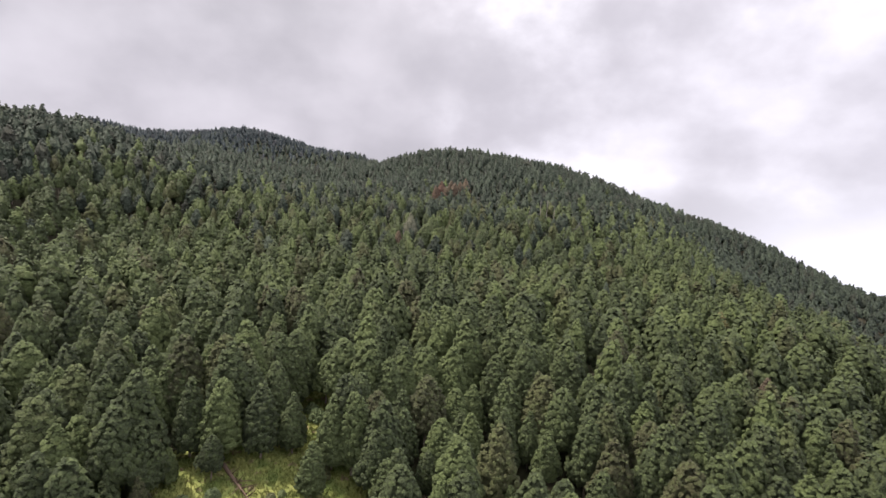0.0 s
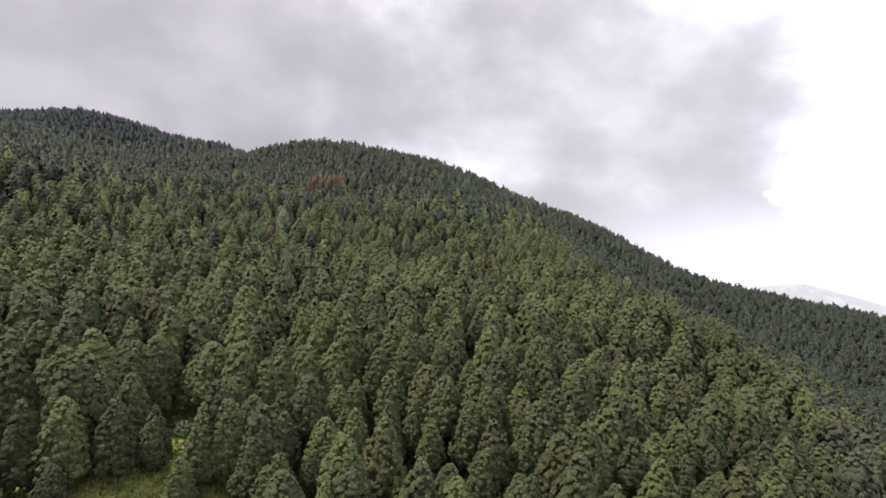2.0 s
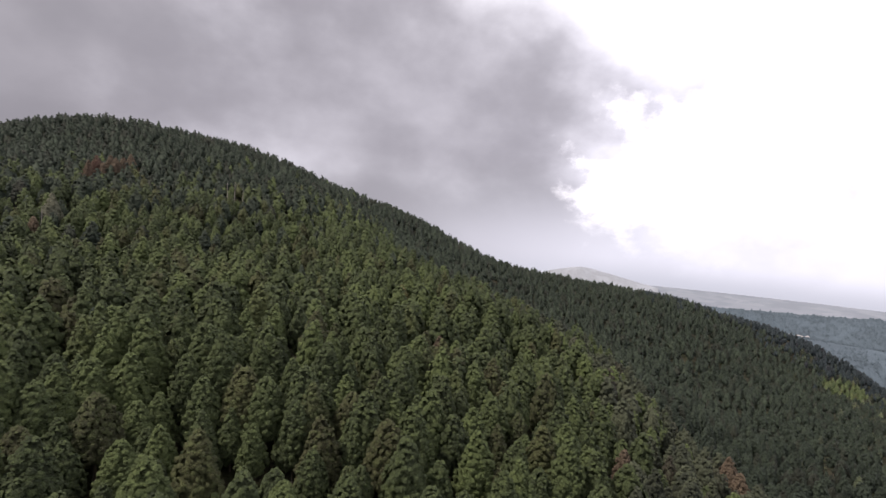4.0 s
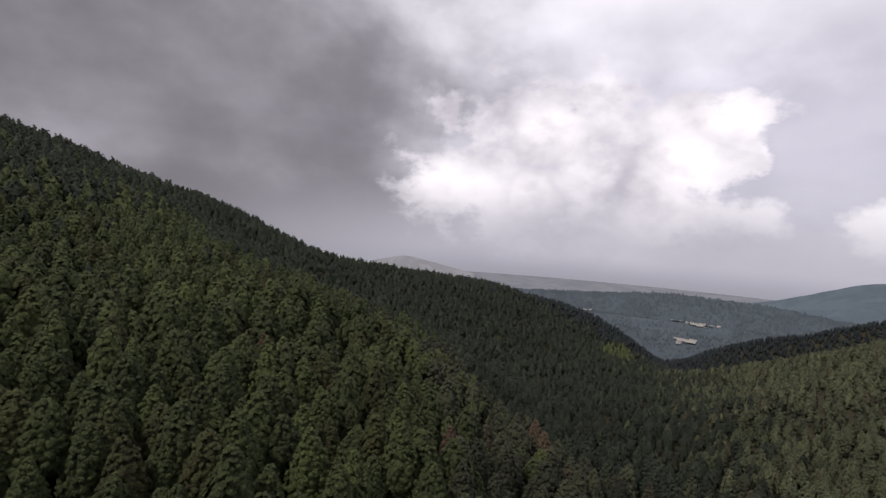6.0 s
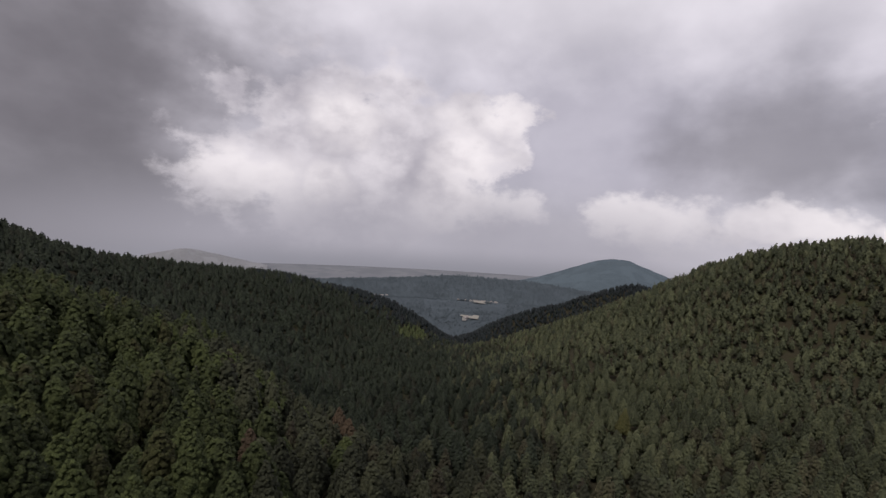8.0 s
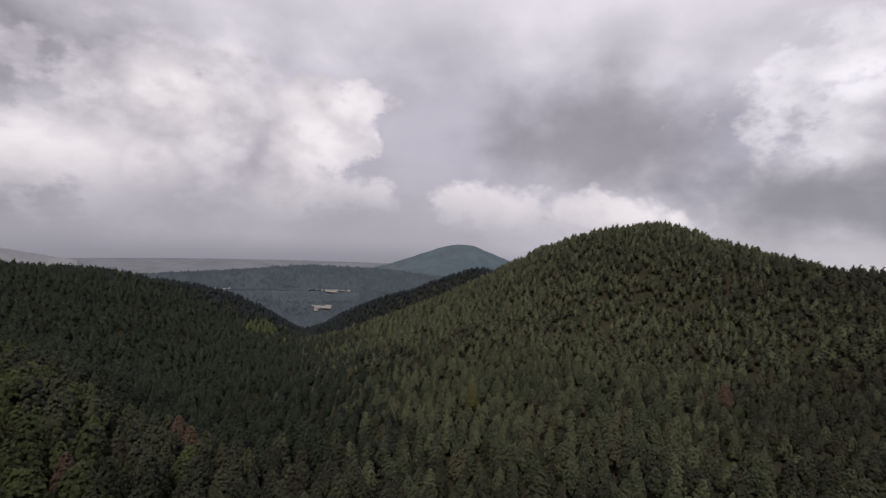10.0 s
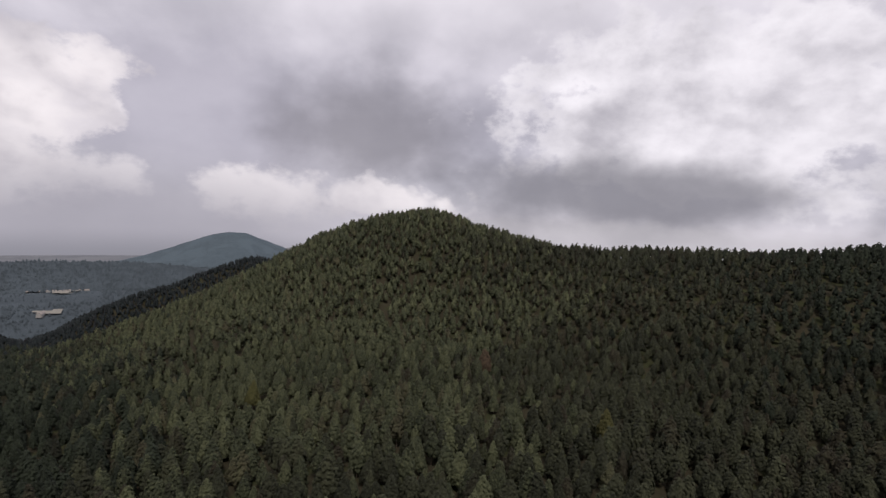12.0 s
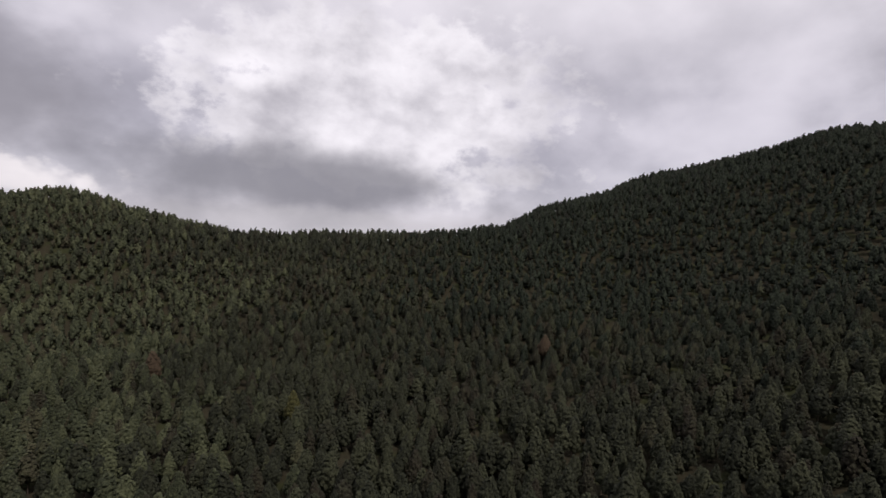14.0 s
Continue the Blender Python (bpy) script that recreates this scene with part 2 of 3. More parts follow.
M_WOODS_C = material("haze_pale_woods", hazed_woods((0.205, 0.212, 0.232)), 0.95, 0.05)
M_FIELD = material("pale_field", lambda n: n.mix(n.noise(place(n), 0.06, 4.0), (0.19, 0.187, 0.175), (0.28, 0.27, 0.25)), 0.95, 0.05)
M_PLASTER = material("white_plaster", lambda n: n.mix(n.noise(place(n), 0.5, 4.0), (0.32, 0.315, 0.31), (0.45, 0.44, 0.43)), 0.8, 0.2)
M_ROOF = material("pale_roof", lambda n: n.mix(n.noise(place(n), 0.4, 4.0), (0.20, 0.18, 0.175), (0.31, 0.285, 0.275)), 0.7, 0.2)
M_BARK = material("pine_bark", bark, 0.9, 0.15)
M_FLOOR = material("forest_floor", forest_floor, 0.95, 0.1)
M_GRASS = material("meadow_grass", grass, 0.9, 0.1)


# ---------------------------------------------------------------- land form
# Each line: bearing in degrees clockwise from +y, distance from the origin, height of the ground, in metres.
LAND = {
    "left_shoulder": [(-75, 430, 60), (-60, 430, 53), (-48, 440, 47), (-42, 450, 44), (-38.5, 460, 46)],
    "back_ridge": [(-35, 1000, 111), (-30, 1000, 92), (-22, 1000, 124), (-15, 950, 95), (-9, 850, 76)],
    "left_hollow": [(-33, 560, 14), (-30, 700, 45), (-24, 640, 38), (-15, 620, 17), (-10, 560, 18), (-17, 780, 51), (-36.5, 520, 25)],
    "main_ridge": [(-3, 700, 71), (1, 660, 75), (7.6, 640, 65), (15, 640, 45), (22, 650, 13), (28, 660, -3), (34.5, 680, -35), (41, 700, -71), (46, 740, -83), (54, 800, -98), (60, 850, -114), (67, 900, -142), (71, 930, -163), (75, 950, -199)],
    "main_slope": [(9, 85, -60), (8, 140, -48), (7, 280, -32), (6.7, 400, 2), (-28.5, 140, -50), (-34, 290, -33), (31, 200, -52), (33, 110, -60), (42, 230, -54), (-20, 95, -51), (-13, 125, -50), (-45, 130, -55), (-20, 270, -30)],
    "near_spur": [(24, 420, -11), (31, 330, -41), (40.6, 330, -63), (49.6, 330, -80), (56, 300, -97), (62, 240, -101)],
    "gully": [(36, 430, -62), (45, 440, -91), (54, 430, -115), (60, 400, -127)],
    "dark_slope": [(63.4, 620, -133), (50, 560, -100), (40, 530, -71), (61, 120, -77), (73.5, 800, -189)],
    "valley_floor": [(80, 960, -250), (77, 680, -191), (81.5, 540, -163), (73, 340, -131), (76, 190, -103), (80.5, 1250, -308)],
    "bowl": [(90, 220, -108), (96.6, 430, -101), (103, 320, -106), (118.5, 400, -102), (113.7, 165, -101), (135.7, 380, -83), (137, 200, -93), (100, 220, -105), (116, 480, -79), (164, 160, -96), (163, 290, -90), (192, 250, -65), (174, 420, -52), (188, 160, -83), (190, 420, -28)],
    "east_hill": [(86, 700, -162), (91, 700, -140), (96, 690, -109), (101, 680, -76), (107, 670, -36), (112, 660, -14), (117, 650, -5), (120, 640, -9), (124, 620, -24), (129, 590, -33), (134, 560, -38), (140, 550, -35), (147, 550, -31), (154, 560, -26)],
    "far_spur": [(84, 1180, -237), (88, 1150, -199), (93, 1150, -164), (98, 1150, -125)],
    "south_mountain": [(161, 620, -18), (165, 680, 5), (169, 720, 4), (173, 750, 42), (179, 780, 68), (186, 800, 85), (191, 800, 128), (196, 800, 127), (208, 800, 145)],
    "hollow_below": [(0, 0, -72), (240, 160, -62), (290, 150, -50), (240, 420, 10), (290, 450, 50)],
}
CRESTS = ("left_shoulder", "back_ridge", "main_ridge", "east_hill", "far_spur", "south_mountain")
GLADES = ((-28.5, 77.5, 21.5, 18.5, 20.0), (-26.6, 110.9, 5.2, 16.0, 13.5))


# odd trees: bearing, distance, kind
ODD = [(-1.2, 421, "rust"), (-0.6, 430, "rust"), (-0.1, 426, "rust"), (0.5, 437, "rust"), (0.9, 431, "rust"), (1.5, 446, "rust"), (2.1, 451, "rust"),
       (34.0, 172, "rust"), (66.4, 196, "rust"), (65.3, 203, "rust"), (55.2, 136, "rust"), (124.2, 298, "rust"), (167.2, 307, "rust"), (97.9, 268, "yellow"),
       (-3.9, 316, "pale"), (-4.6, 303, "snag"), (-5.2, 290, "rust"), (10.7, 388, "snag"), (12.2, 385, "snag"), (9.5, 391, "snag"), (11.4, 392, "snag"),
       (20.5, 226, "yellow"), (138.2, 211, "yellow"), (29.5, 217, "yellow"), (15.5, 600, "snag"), (12.9, 596, "snag")]


def polar(bearing, dist):
    b = math.radians(bearing)
    return dist * sin(b), dist * cos(b)


land_points = []
for line in LAND.values():
    for b, d, h in line:
        land_points.append((*polar(b, d), h))
# the far side of every crest falls away
for key in CRESTS:
    for b, d, h in LAND[key]:
        for out_to, fall in ((90.0, 40.0), (230.0, 120.0)):
            land_points.append((*polar(b, d + out_to), h - fall))
knots = np.array(land_points)
SOFT = 28.0


def kernel(ax, ay):
    d2 = (ax[:, None] - knots[None, :, 0]) ** 2 + (ay[:, None] - knots[None, :, 1]) ** 2
    return -np.sqrt(d2 + SOFT * SOFT)


n_k = len(knots)
A = np.zeros((n_k + 3, n_k + 3))
A[:n_k, :n_k] = kernel(knots[:, 0], knots[:, 1]) - np.eye(n_k) * 0.6
A[:n_k, n_k:] = np.c_[np.ones(n_k), knots[:, :2] / 500]
A[n_k:, :n_k] = A[:n_k, n_k:].T
weights = np.linalg.solve(A, np.r_[knots[:, 2], 0, 0, 0])


def rolls(x, y):
    """Small uneven swells of the ground."""
    return (1.6 * np.sin(x / 31 + 1.3 * np.sin(y / 47)) * np.cos(y / 27 + 0.7 * np.sin(x / 39))
            + 0.8 * np.sin(x / 13 + y / 17) * np.cos(y / 11 - x / 29))


def ground_height(x, y):
    x, y = np.atleast_1d(np.asarray(x, float)), np.atleast_1d(np.asarray(y, float))
    z = np.empty(len(x))
    for i in range(0, len(x), 4000):
        s = slice(i, i + 4000)
        z[s] = kernel(x[s], y[s]) @ weights[:n_k] + np.c_[np.ones(len(x[s])), x[s] / 500, y[s] / 500] @ weights[n_k:]
    r = np.hypot(x, y)
    far = np.clip((r - 1300) / 350, 0, 1)
    far = far * far * (3 - 2 * far)
    drop = np.clip((r - 1900) / 1200, 0, 1)
    return (z + rolls(x, y)) * (1 - far) + (PLAIN - 190 * drop) * far


def mesh_object(name, verts, faces, mats, smooth=False, slots=None, normals=None, tones=None):
    """faces: an (n, 3) or (n, 4) array of corners."""
    me = bpy.data.meshes.new(name)
    k = faces.shape[1]
    me.vertices.add(len(verts))
    me.vertices.foreach_set("co", np.ascontiguousarray(verts, dtype=np.float32).ravel())
    me.loops.add(faces.size)
    me.loops.foreach_set("vertex_index", np.ascontiguousarray(faces, dtype=np.int32).ravel())
    me.polygons.add(len(faces))
    me.polygons.foreach_set("loop_start", np.arange(0, faces.size, k, dtype=np.int32))
    for m in mats:
        me.materials.append(m)
    if slots is not None:
        me.polygons.foreach_set("material_index", np.ascontiguousarray(slots, dtype=np.int32))
    me.polygons.foreach_set("use_smooth", np.full(len(faces), smooth, dtype=bool))
    me.update(calc_edges=True)
    if normals is not None:
        soft = me.attributes.new("custom_normal", "FLOAT_VECTOR", "POINT")
        soft.data.foreach_set("vector", np.ascontiguousarray(normals, dtype=np.float32).ravel())
    if tones is not None:
        me.attributes.new("tone", "FLOAT", "POINT").data.foreach_set("value", np.ascontiguousarray(tones, dtype=np.float32))
    return new(name, me)


# the ground: one sheet out to the horizon
PLAIN = -305.0
radii = np.r_[np.linspace(0.5, 240, 60), np.linspace(248, 1400, 110), np.geomspace(1425, 4900, 30)]
bearings = np.radians(np.linspace(0, 360, 361)[:-1])
gr, gb = np.meshgrid(radii, bearings, indexing="ij")
gx, gy = (gr * np.sin(gb)).ravel(), (gr * np.cos(gb)).ravel()
gz = ground_height(gx, gy)
i, j = np.meshgrid(np.arange(len(radii) - 1), np.arange(360), indexing="ij")
k = (j + 1) % 360
quads = np.stack([i * 360 + j, i * 360 + k, (i + 1) * 360 + k, (i + 1) * 360 + j], -1).reshape(-1, 4)[:, ::-1]
# past 1330 m the ground takes haze-tinted woods, past 2900 m haze-tinted fields
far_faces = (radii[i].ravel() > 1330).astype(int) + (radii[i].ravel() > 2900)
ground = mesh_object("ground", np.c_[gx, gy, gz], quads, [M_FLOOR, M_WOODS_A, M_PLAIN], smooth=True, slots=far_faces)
tagged(ground, "dark forest floor with brown litter and moss under pines", "ground", kind="structure")


# ---------------------------------------------------------------- trees
def profile(u, full):
    """Crown radius, 0 to 1, from its base (u = 0) to the tip (u = 1)."""
    return np.minimum(1.0, 0.70 + 2.2 * u) * np.power(np.clip(1.002 - u ** 1.28, 0, 1), full)


def crown_mesh(rng, height, radius, base, full, sides, rings, count, rim, size, gap=0.0, heart=0.90):
    """A conifer's crown: a dark heart and many rounded bough ends that swell out of it in loose whorls."""
    lean, lump = rng.uniform(0, 6.28), rng.uniform(0, 6.28, 3)
    long_ = height - base

    def bulge(a, u):
        return 1 + 0.10 * np.cos(a - lean) + 0.09 * np.sin(3 * a + lump[0] + 5 * u) + 0.07 * np.sin(5 * a + lump[1] - 9 * u)

    cv = []
    for r, u in enumerate(np.linspace(0.0, 1.0, rings)):
        ang = (np.arange(sides) + 0.5 * (r % 2) + rng.uniform(-0.2, 0.2, sides)) / sides * 2 * pi
        out_ = profile(np.full(sides, min(u, 0.99)), full) * radius * heart * bulge(ang, u)
        cv.append(np.c_[np.cos(ang) * out_, np.sin(ang) * out_, np.full(sides, base + u * long_ * 0.95)])
    cv = np.concatenate(cv)
    cf = []
    for r in range(rings - 1):
        for q in range(sides):
            p, o = r * sides + q, r * sides + (q + 1) % sides
            cf += [(p, o, p + sides), (o, o + sides, p + sides)]
    cf = np.array(cf)
    heart_out = cv - np.array([0, 0, base + 0.25 * long_])
    heart_out /= np.linalg.norm(heart_out, axis=1)[:, None]
    # bough ends wind up the crown in loose whorls, evenly over its area
    grid = np.linspace(0, 1, 400)
    area = np.cumsum(profile(np.minimum(grid, 0.995), full) + 0.10)
    u = np.interp((np.arange(count) + rng.uniform(-0.4, 0.4, count) + 0.5) / count * area[-1], area, grid)
    whorls = max(5, int(long_ / (1.75 * size)))
    u = np.clip(u + 0.28 / whorls * np.sin(2 * pi * u * whorls) / pi, 0, 0.985)
    ang = np.arange(count) * 2.39996 + rng.normal(0, 0.35, count)
    some = rng.random(count) >= gap
    u, ang = u[some], ang[some]
    n = len(u)
    pr = profile(u, full) * radius * bulge(ang, u) * rng.uniform(0.82, 1.10, n)
    at = np.c_[np.cos(ang) * pr, np.sin(ang) * pr, base + u * long_]
    form = (at - np.array([0, 0, base + 0.28 * long_])) / np.array([radius, radius, 0.60 * long_]) ** 2
    form /= np.linalg.norm(form, axis=1)[:, None]
    face = form * 0.9 + np.array([0, 0, 0.42]) + rng.normal(0, 0.20, (n, 3))
    face /= np.linalg.norm(face, axis=1)[:, None]
    out_way = np.c_[np.cos(ang), np.sin(ang), np.full(n, -0.35)]
    out_way -= face * (out_way * face).sum(1)[:, None]
    out_way /= np.linalg.norm(out_way, axis=1)[:, None]
    side = np.cross(face, out_way)
    k = (size * rng.uniform(0.70, 1.35, n) * (0.62 + 0.38 * pr / radius))[:, None]
    m = rim
    verts, norms = [at + face * k * 0.55], [face * 0.75 + form * 0.35]
    for q in range(m):
        t = (q + rng.uniform(-0.3, 0.3, n)) / m * 2 * pi
        reach = rng.uniform(0.75, 1.25, n)
        flat = out_way * (np.cos(t) * reach)[:, None] + side * (np.sin(t) * reach)[:, None]
        verts.append(at + flat * k - face * k * 0.34 * rng.uniform(0.5, 1.5, n)[:, None])
        norms.append(flat * 0.75 + face * 0.30 + form * 0.40)
    v, nn = np.stack(verts, 1).reshape(-1, 3), np.stack(norms, 1).reshape(-1, 3)
    fan = np.array([(0, 1 + q, 1 + (q + 1) % m) for q in range(m)])
    f = (fan[None] + (np.arange(n) * (m + 1))[:, None, None]).reshape(-1, 3)
    v, f, nn = np.concatenate([v, cv]), np.concatenate([f, cf + len(v)]), np.concatenate([nn, heart_out])
    return v, f, nn / np.linalg.norm(nn, axis=1)[:, None]


def trunk_mesh(rng, height, thick, sides, rings):
    hs = np.linspace(-1.5, height * 0.9, rings)
    bend = rng.normal(0, 0.12, 2)
    ang = np.arange(sides) / sides * 2 * pi
    v = np.concatenate([np.c_[np.cos(ang) * thick * (1.0 - 0.85 * max(h, 0) / height) + bend[0] * (h / height) ** 2,
                              np.sin(ang) * thick * (1.0 - 0.85 * max(h, 0) / height) + bend[1] * (h / height) ** 2,
                              np.full(sides, h)] for h in hs])
    f = []
    for r in range(rings - 1):
        for s in range(sides):
            p, q = r * sides + s, r * sides + (s + 1) % sides
            f += [(p, q, p + sides), (q, q + sides, p + sides)]
    return v, np.array(f)


rng = np.random.default_rng(11)


def bearing_of(x, y):
    return (np.degrees(np.arctan2(x, y)) + 100) % 360 - 100


# where trees stand: a jittered grid, thinned by chance, in the part of the land that lies open
def stand_points(step, r_low, r_high, seed):
    g = np.random.default_rng(seed)
    n = int(r_high / step) + 1
    a = np.arange(-n, n + 1) * step
    x, y = np.meshgrid(a, a)
    x = (x + (np.arange(len(a)) % 2)[:, None] * step * 0.5).ravel()
    y = y.ravel()
    x = x + g.uniform(-0.40, 0.40, len(x)) * step
    y = y + g.uniform(-0.40, 0.40, len(y)) * step
    r = np.hypot(x, y)
    b = bearing_of(x, y)
    ok = (r >= r_low) & (r < r_high) & (b > -54) & (b < 205) & (g.random(len(x)) > 0.07)
    return x[ok], y[ok]


def in_clearing(x, y, grow=0.0):
    """The grassy glade and its side arm."""
    out_ = np.zeros(len(x), bool)
    for cx, cy, ax_, ay_, turn in GLADES:
        t = radians(turn)
        u, v = (x - cx) * cos(t) + (y - cy) * sin(t), -(x - cx) * sin(t) + (y - cy) * cos(t)
        out_ |= (u / (ax_ + grow)) ** 2 + (v / (ay_ + grow)) ** 2 < 1
    return out_


sx, sy = [], []
for step, lo, hi, seed in ((6.7, 4, 200, 1), (6.4, 200, 400, 2), (6.2, 400, 660, 3), (6.6, 660, 1280, 4)):
    x_, y_ = stand_points(step, lo, hi, seed)
    sx.append(x_)
    sy.append(y_)
sx, sy = np.concatenate(sx), np.concatenate(sy)
keep = ~in_clearing(sx, sy)
for b_, d_, _ in ODD:
    ox, oy = polar(b_, d_)
    nx, ny = polar(b_, d_ - 5.5)
    keep &= (np.hypot(sx - ox, sy - oy) > 4.2) & (np.hypot(sx - nx, sy - ny) > 3.6)
sx, sy = sx[keep], sy[keep]
sz = ground_height(sx, sy)
sr, sbear = np.hypot(sx, sy), bearing_of(sx, sy)
# trees on the tall slope are broader than those in the bowl
big_side = np.clip((75 - sbear) / 45, 0, 1)
size = (0.92 + 0.10 * big_side) * rng.uniform(0.72, 1.22, len(sx))
size *= 1.0 - 0.14 * np.clip((sr - 200) / 60, 0, 1) - 0.14 * np.clip((sr - 380) / 80, 0, 1)
size *= np.where(rng.random(len(sx)) < 0.12, rng.uniform(0.55, 0.8, len(sx)), 1.0)
# crests hide what stands behind them: leave a belt of trees beyond every crest, then stop
order = np.argsort(sr)
bins = np.clip(((sbear + 64) / 276 * 552).astype(int), 0, 551)
top_angle = (sz + 19 * size) / sr
ceiling_angle = np.full(552, -9.0)
show = np.zeros(len(sx), bool)
for q in order:
    bq = bins[q]
    lim = ceiling_angle[bq]
    show[q] = top_angle[q] > lim - 0.016
    if (sz[q] + 13 * size[q]) / sr[q] > lim:
        ceiling_angle[bq] = (sz[q] + 13 * size[q]) / sr[q]
sx, sy, sz, sr, sbear, size = (v[show] for v in (sx, sy, sz, sr, sbear, size))
turn_all = rng.uniform(0, 2 * pi, len(sx))
print("trees", len(sx))

VARIANTS = 6
T_HEIGHT, T_RADIUS = 17.5, 4.25


def variant(seed, level):
    g = np.random.default_rng(100 + seed)
    h, r = T_HEIGHT * g.uniform(0.92, 1.08), T_RADIUS * g.uniform(0.88, 1.15)
    base, full = h * g.uniform(0.14, 0.36), g.uniform(0.56, 0.86)
    spec = {"near": (6, 5, 210, 5, 0.90), "mid": (5, 4, 84, 5, 1.18), "far": (4, 3, 13, 4, 2.05)}[level]
    c = crown_mesh(g, h, r, base, full, *spec)
    t = trunk_mesh(g, h, 0.30, *{"near": (7, 5), "mid": (3, 2), "far": (3, 2)}[level])
    return c, t


def joined(name, idx, level, label, needles_of):
    """Trees past counting, as one mesh."""
    kinds = [variant(q, level) for q in range(VARIANTS)]
    vs, fs, ms, ns, ts, start = [], [], [], [], [], 0
    pick = rng.integers(0, VARIANTS, len(idx))
    for q in range(VARIANTS):
        ii = idx[pick == q]
        if not len(ii):
            continue
        (cv, cf, cn), (tv, tf) = kinds[q]
        if level == "far":
            v, f, m, nn = cv, cf, np.zeros(len(cf), int), cn
        else:
            nn = np.concatenate([cn, tv * np.array([1.0, 1.0, 0.0]) * 3])
            v, f = np.concatenate([cv, tv]), np.concatenate([cf, tf + len(cv)])
            m = np.r_[np.zeros(len(cf), int), np.ones(len(tf), int)]
        c, s = np.cos(turn_all[ii])[:, None], np.sin(turn_all[ii])[:, None]
        k_ = size[ii][:, None]
        wide = k_ * rng.uniform(*((0.86, 1.10) if level == "near" else (0.84, 1.10)), (len(ii), 1))
        # the valley and the bowl hold smaller, slimmer trees
        slim = np.clip((sbear[ii][:, None] - 55) / 15, 0, 1) * np.clip((520 - sr[ii][:, None]) / 120, 0, 1)
        wide = wide * (1 - 0.14 * slim) * (1 - 0.10 * slim * np.clip(v[None, :, 2] / T_HEIGHT, 0, 1))
        px = (v[None, :, 0] * c - v[None, :, 1] * s) * wide + sx[ii][:, None]
        py = (v[None, :, 0] * s + v[None, :, 1] * c) * wide + sy[ii][:, None]
        pz = v[None, :, 2] * k_ * (1 - 0.20 * slim) + sz[ii][:, None]
        vs.append(np.stack([px, py, pz], -1).reshape(-1, 3))
        fs.append((f[None] + (np.arange(len(ii)) * len(v))[:, None, None] + start).reshape(-1, 3))
        ms.append(np.tile(m, len(ii)))
        ts.append(np.repeat(rng.random(len(ii)), len(v)))
        ns.append(np.stack([nn[None, :, 0] * c - nn[None, :, 1] * s, nn[None, :, 0] * s + nn[None, :, 1] * c, nn[None, :, 2] + 0 * c], -1).reshape(-1, 3))
        start += len(ii) * len(v)
    ob = mesh_object(name, np.concatenate(vs), np.concatenate(fs), [needles_of, M_BARK], smooth=True, slots=np.concatenate(ms), normals=np.concatenate(ns), tones=np.concatenate(ts))
    print(name, len(idx), sum(len(f) for f in fs))
    return tagged(ob, label, "forest", kind="stuff")


def thing(name, label, category, group=""):
    return tagged(new(name), label, category, group)


def tree_thing(seed, crown_material, label, gap=0.0):
    g = np.random.default_rng(100 + seed)
    h, r = T_HEIGHT * g.uniform(0.92, 1.08), T_RADIUS * g.uniform(0.88, 1.15)
    base, full = h * g.uniform(0.14, 0.36), g.uniform(0.56, 0.86)
    cv, cf, cn = crown_mesh(g, h, r, base, full, 8, 7, 430, 5, 0.66, gap)
    tv, tf = trunk_mesh(g, h, 0.30, 8, 6)
    root = thing("pine_tree", label, "tree", "pines on the slope")
    for part_name, v, f, m, nn in (("crown", cv, cf, crown_material, cn), ("trunk", tv, tf, M_BARK, None)):
        ob = mesh_object(part_name, v, f, [m], smooth=True, normals=nn)
        ob.parent = root
    return root


def tree_pose(x, y, z, k, turn):
    return pose(x, y, z, 0, 0, turn) @ Matrix.Diagonal((k, k, k, 1))


# odd trees: dead, pale and yellowing ones, by bearing and distance
def ground_at(b, d):
    x, y = polar(b, d)
    return x, y, float(ground_height(x, y)[0])


# the nearest trees are things of their own, the rest are stands
near_order = np.argsort(np.where(sr < 78, 500.0, sr) + np.where(sbear > 70, 40.0, 0.0) + np.where(sbear < -50, 60.0, 0.0))
single, rest = near_order[:300], near_order[300:]
roots = [tree_thing(q, M_NEEDLES, "tall green pine with a dense conical crown") for q in range(VARIANTS)]
grey_roots = [tree_thing(q, M_GREY_SHADE, "tall pine with a dense conical grey-green crown, darkened for shade") for q in range(VARIANTS)]
used = set()
for n_, q in enumerate(single):
    m = tree_pose(sx[q], sy[q], sz[q], size[q], math.degrees(turn_all[q]))
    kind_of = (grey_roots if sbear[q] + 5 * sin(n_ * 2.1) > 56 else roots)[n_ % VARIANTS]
    if kind_of.name not in used:
        used.add(kind_of.name)
        kind_of.matrix_basis = m
    else:
        copy_thing(kind_of, pose(0, 0, 0)).matrix_basis = m
rr_ = np.where(sr[rest] < 72, 400.0, sr[rest])
def in_shade_tint(b, r):
    """Where cloud shade is tinted grey-green: valley and bowl, but for the green hill to the east."""
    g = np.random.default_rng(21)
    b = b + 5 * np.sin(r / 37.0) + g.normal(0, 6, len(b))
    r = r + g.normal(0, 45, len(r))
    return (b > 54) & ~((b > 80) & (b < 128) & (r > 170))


bowl_side = in_shade_tint(sbear[rest], rr_)
# sunlit spot on the lower slope, made by lighter needle colour
fx, fy = polar(74.0, 790)
lit_patch = (((sx[rest] - fx) / 55) ** 2 + ((sy[rest] - fy) / 20) ** 2 < 1)
joined("young_pine_stand", rest[lit_patch], "far", "pines on the lower slope, sunlight put into their light green", M_SUN_AND_BUSH)
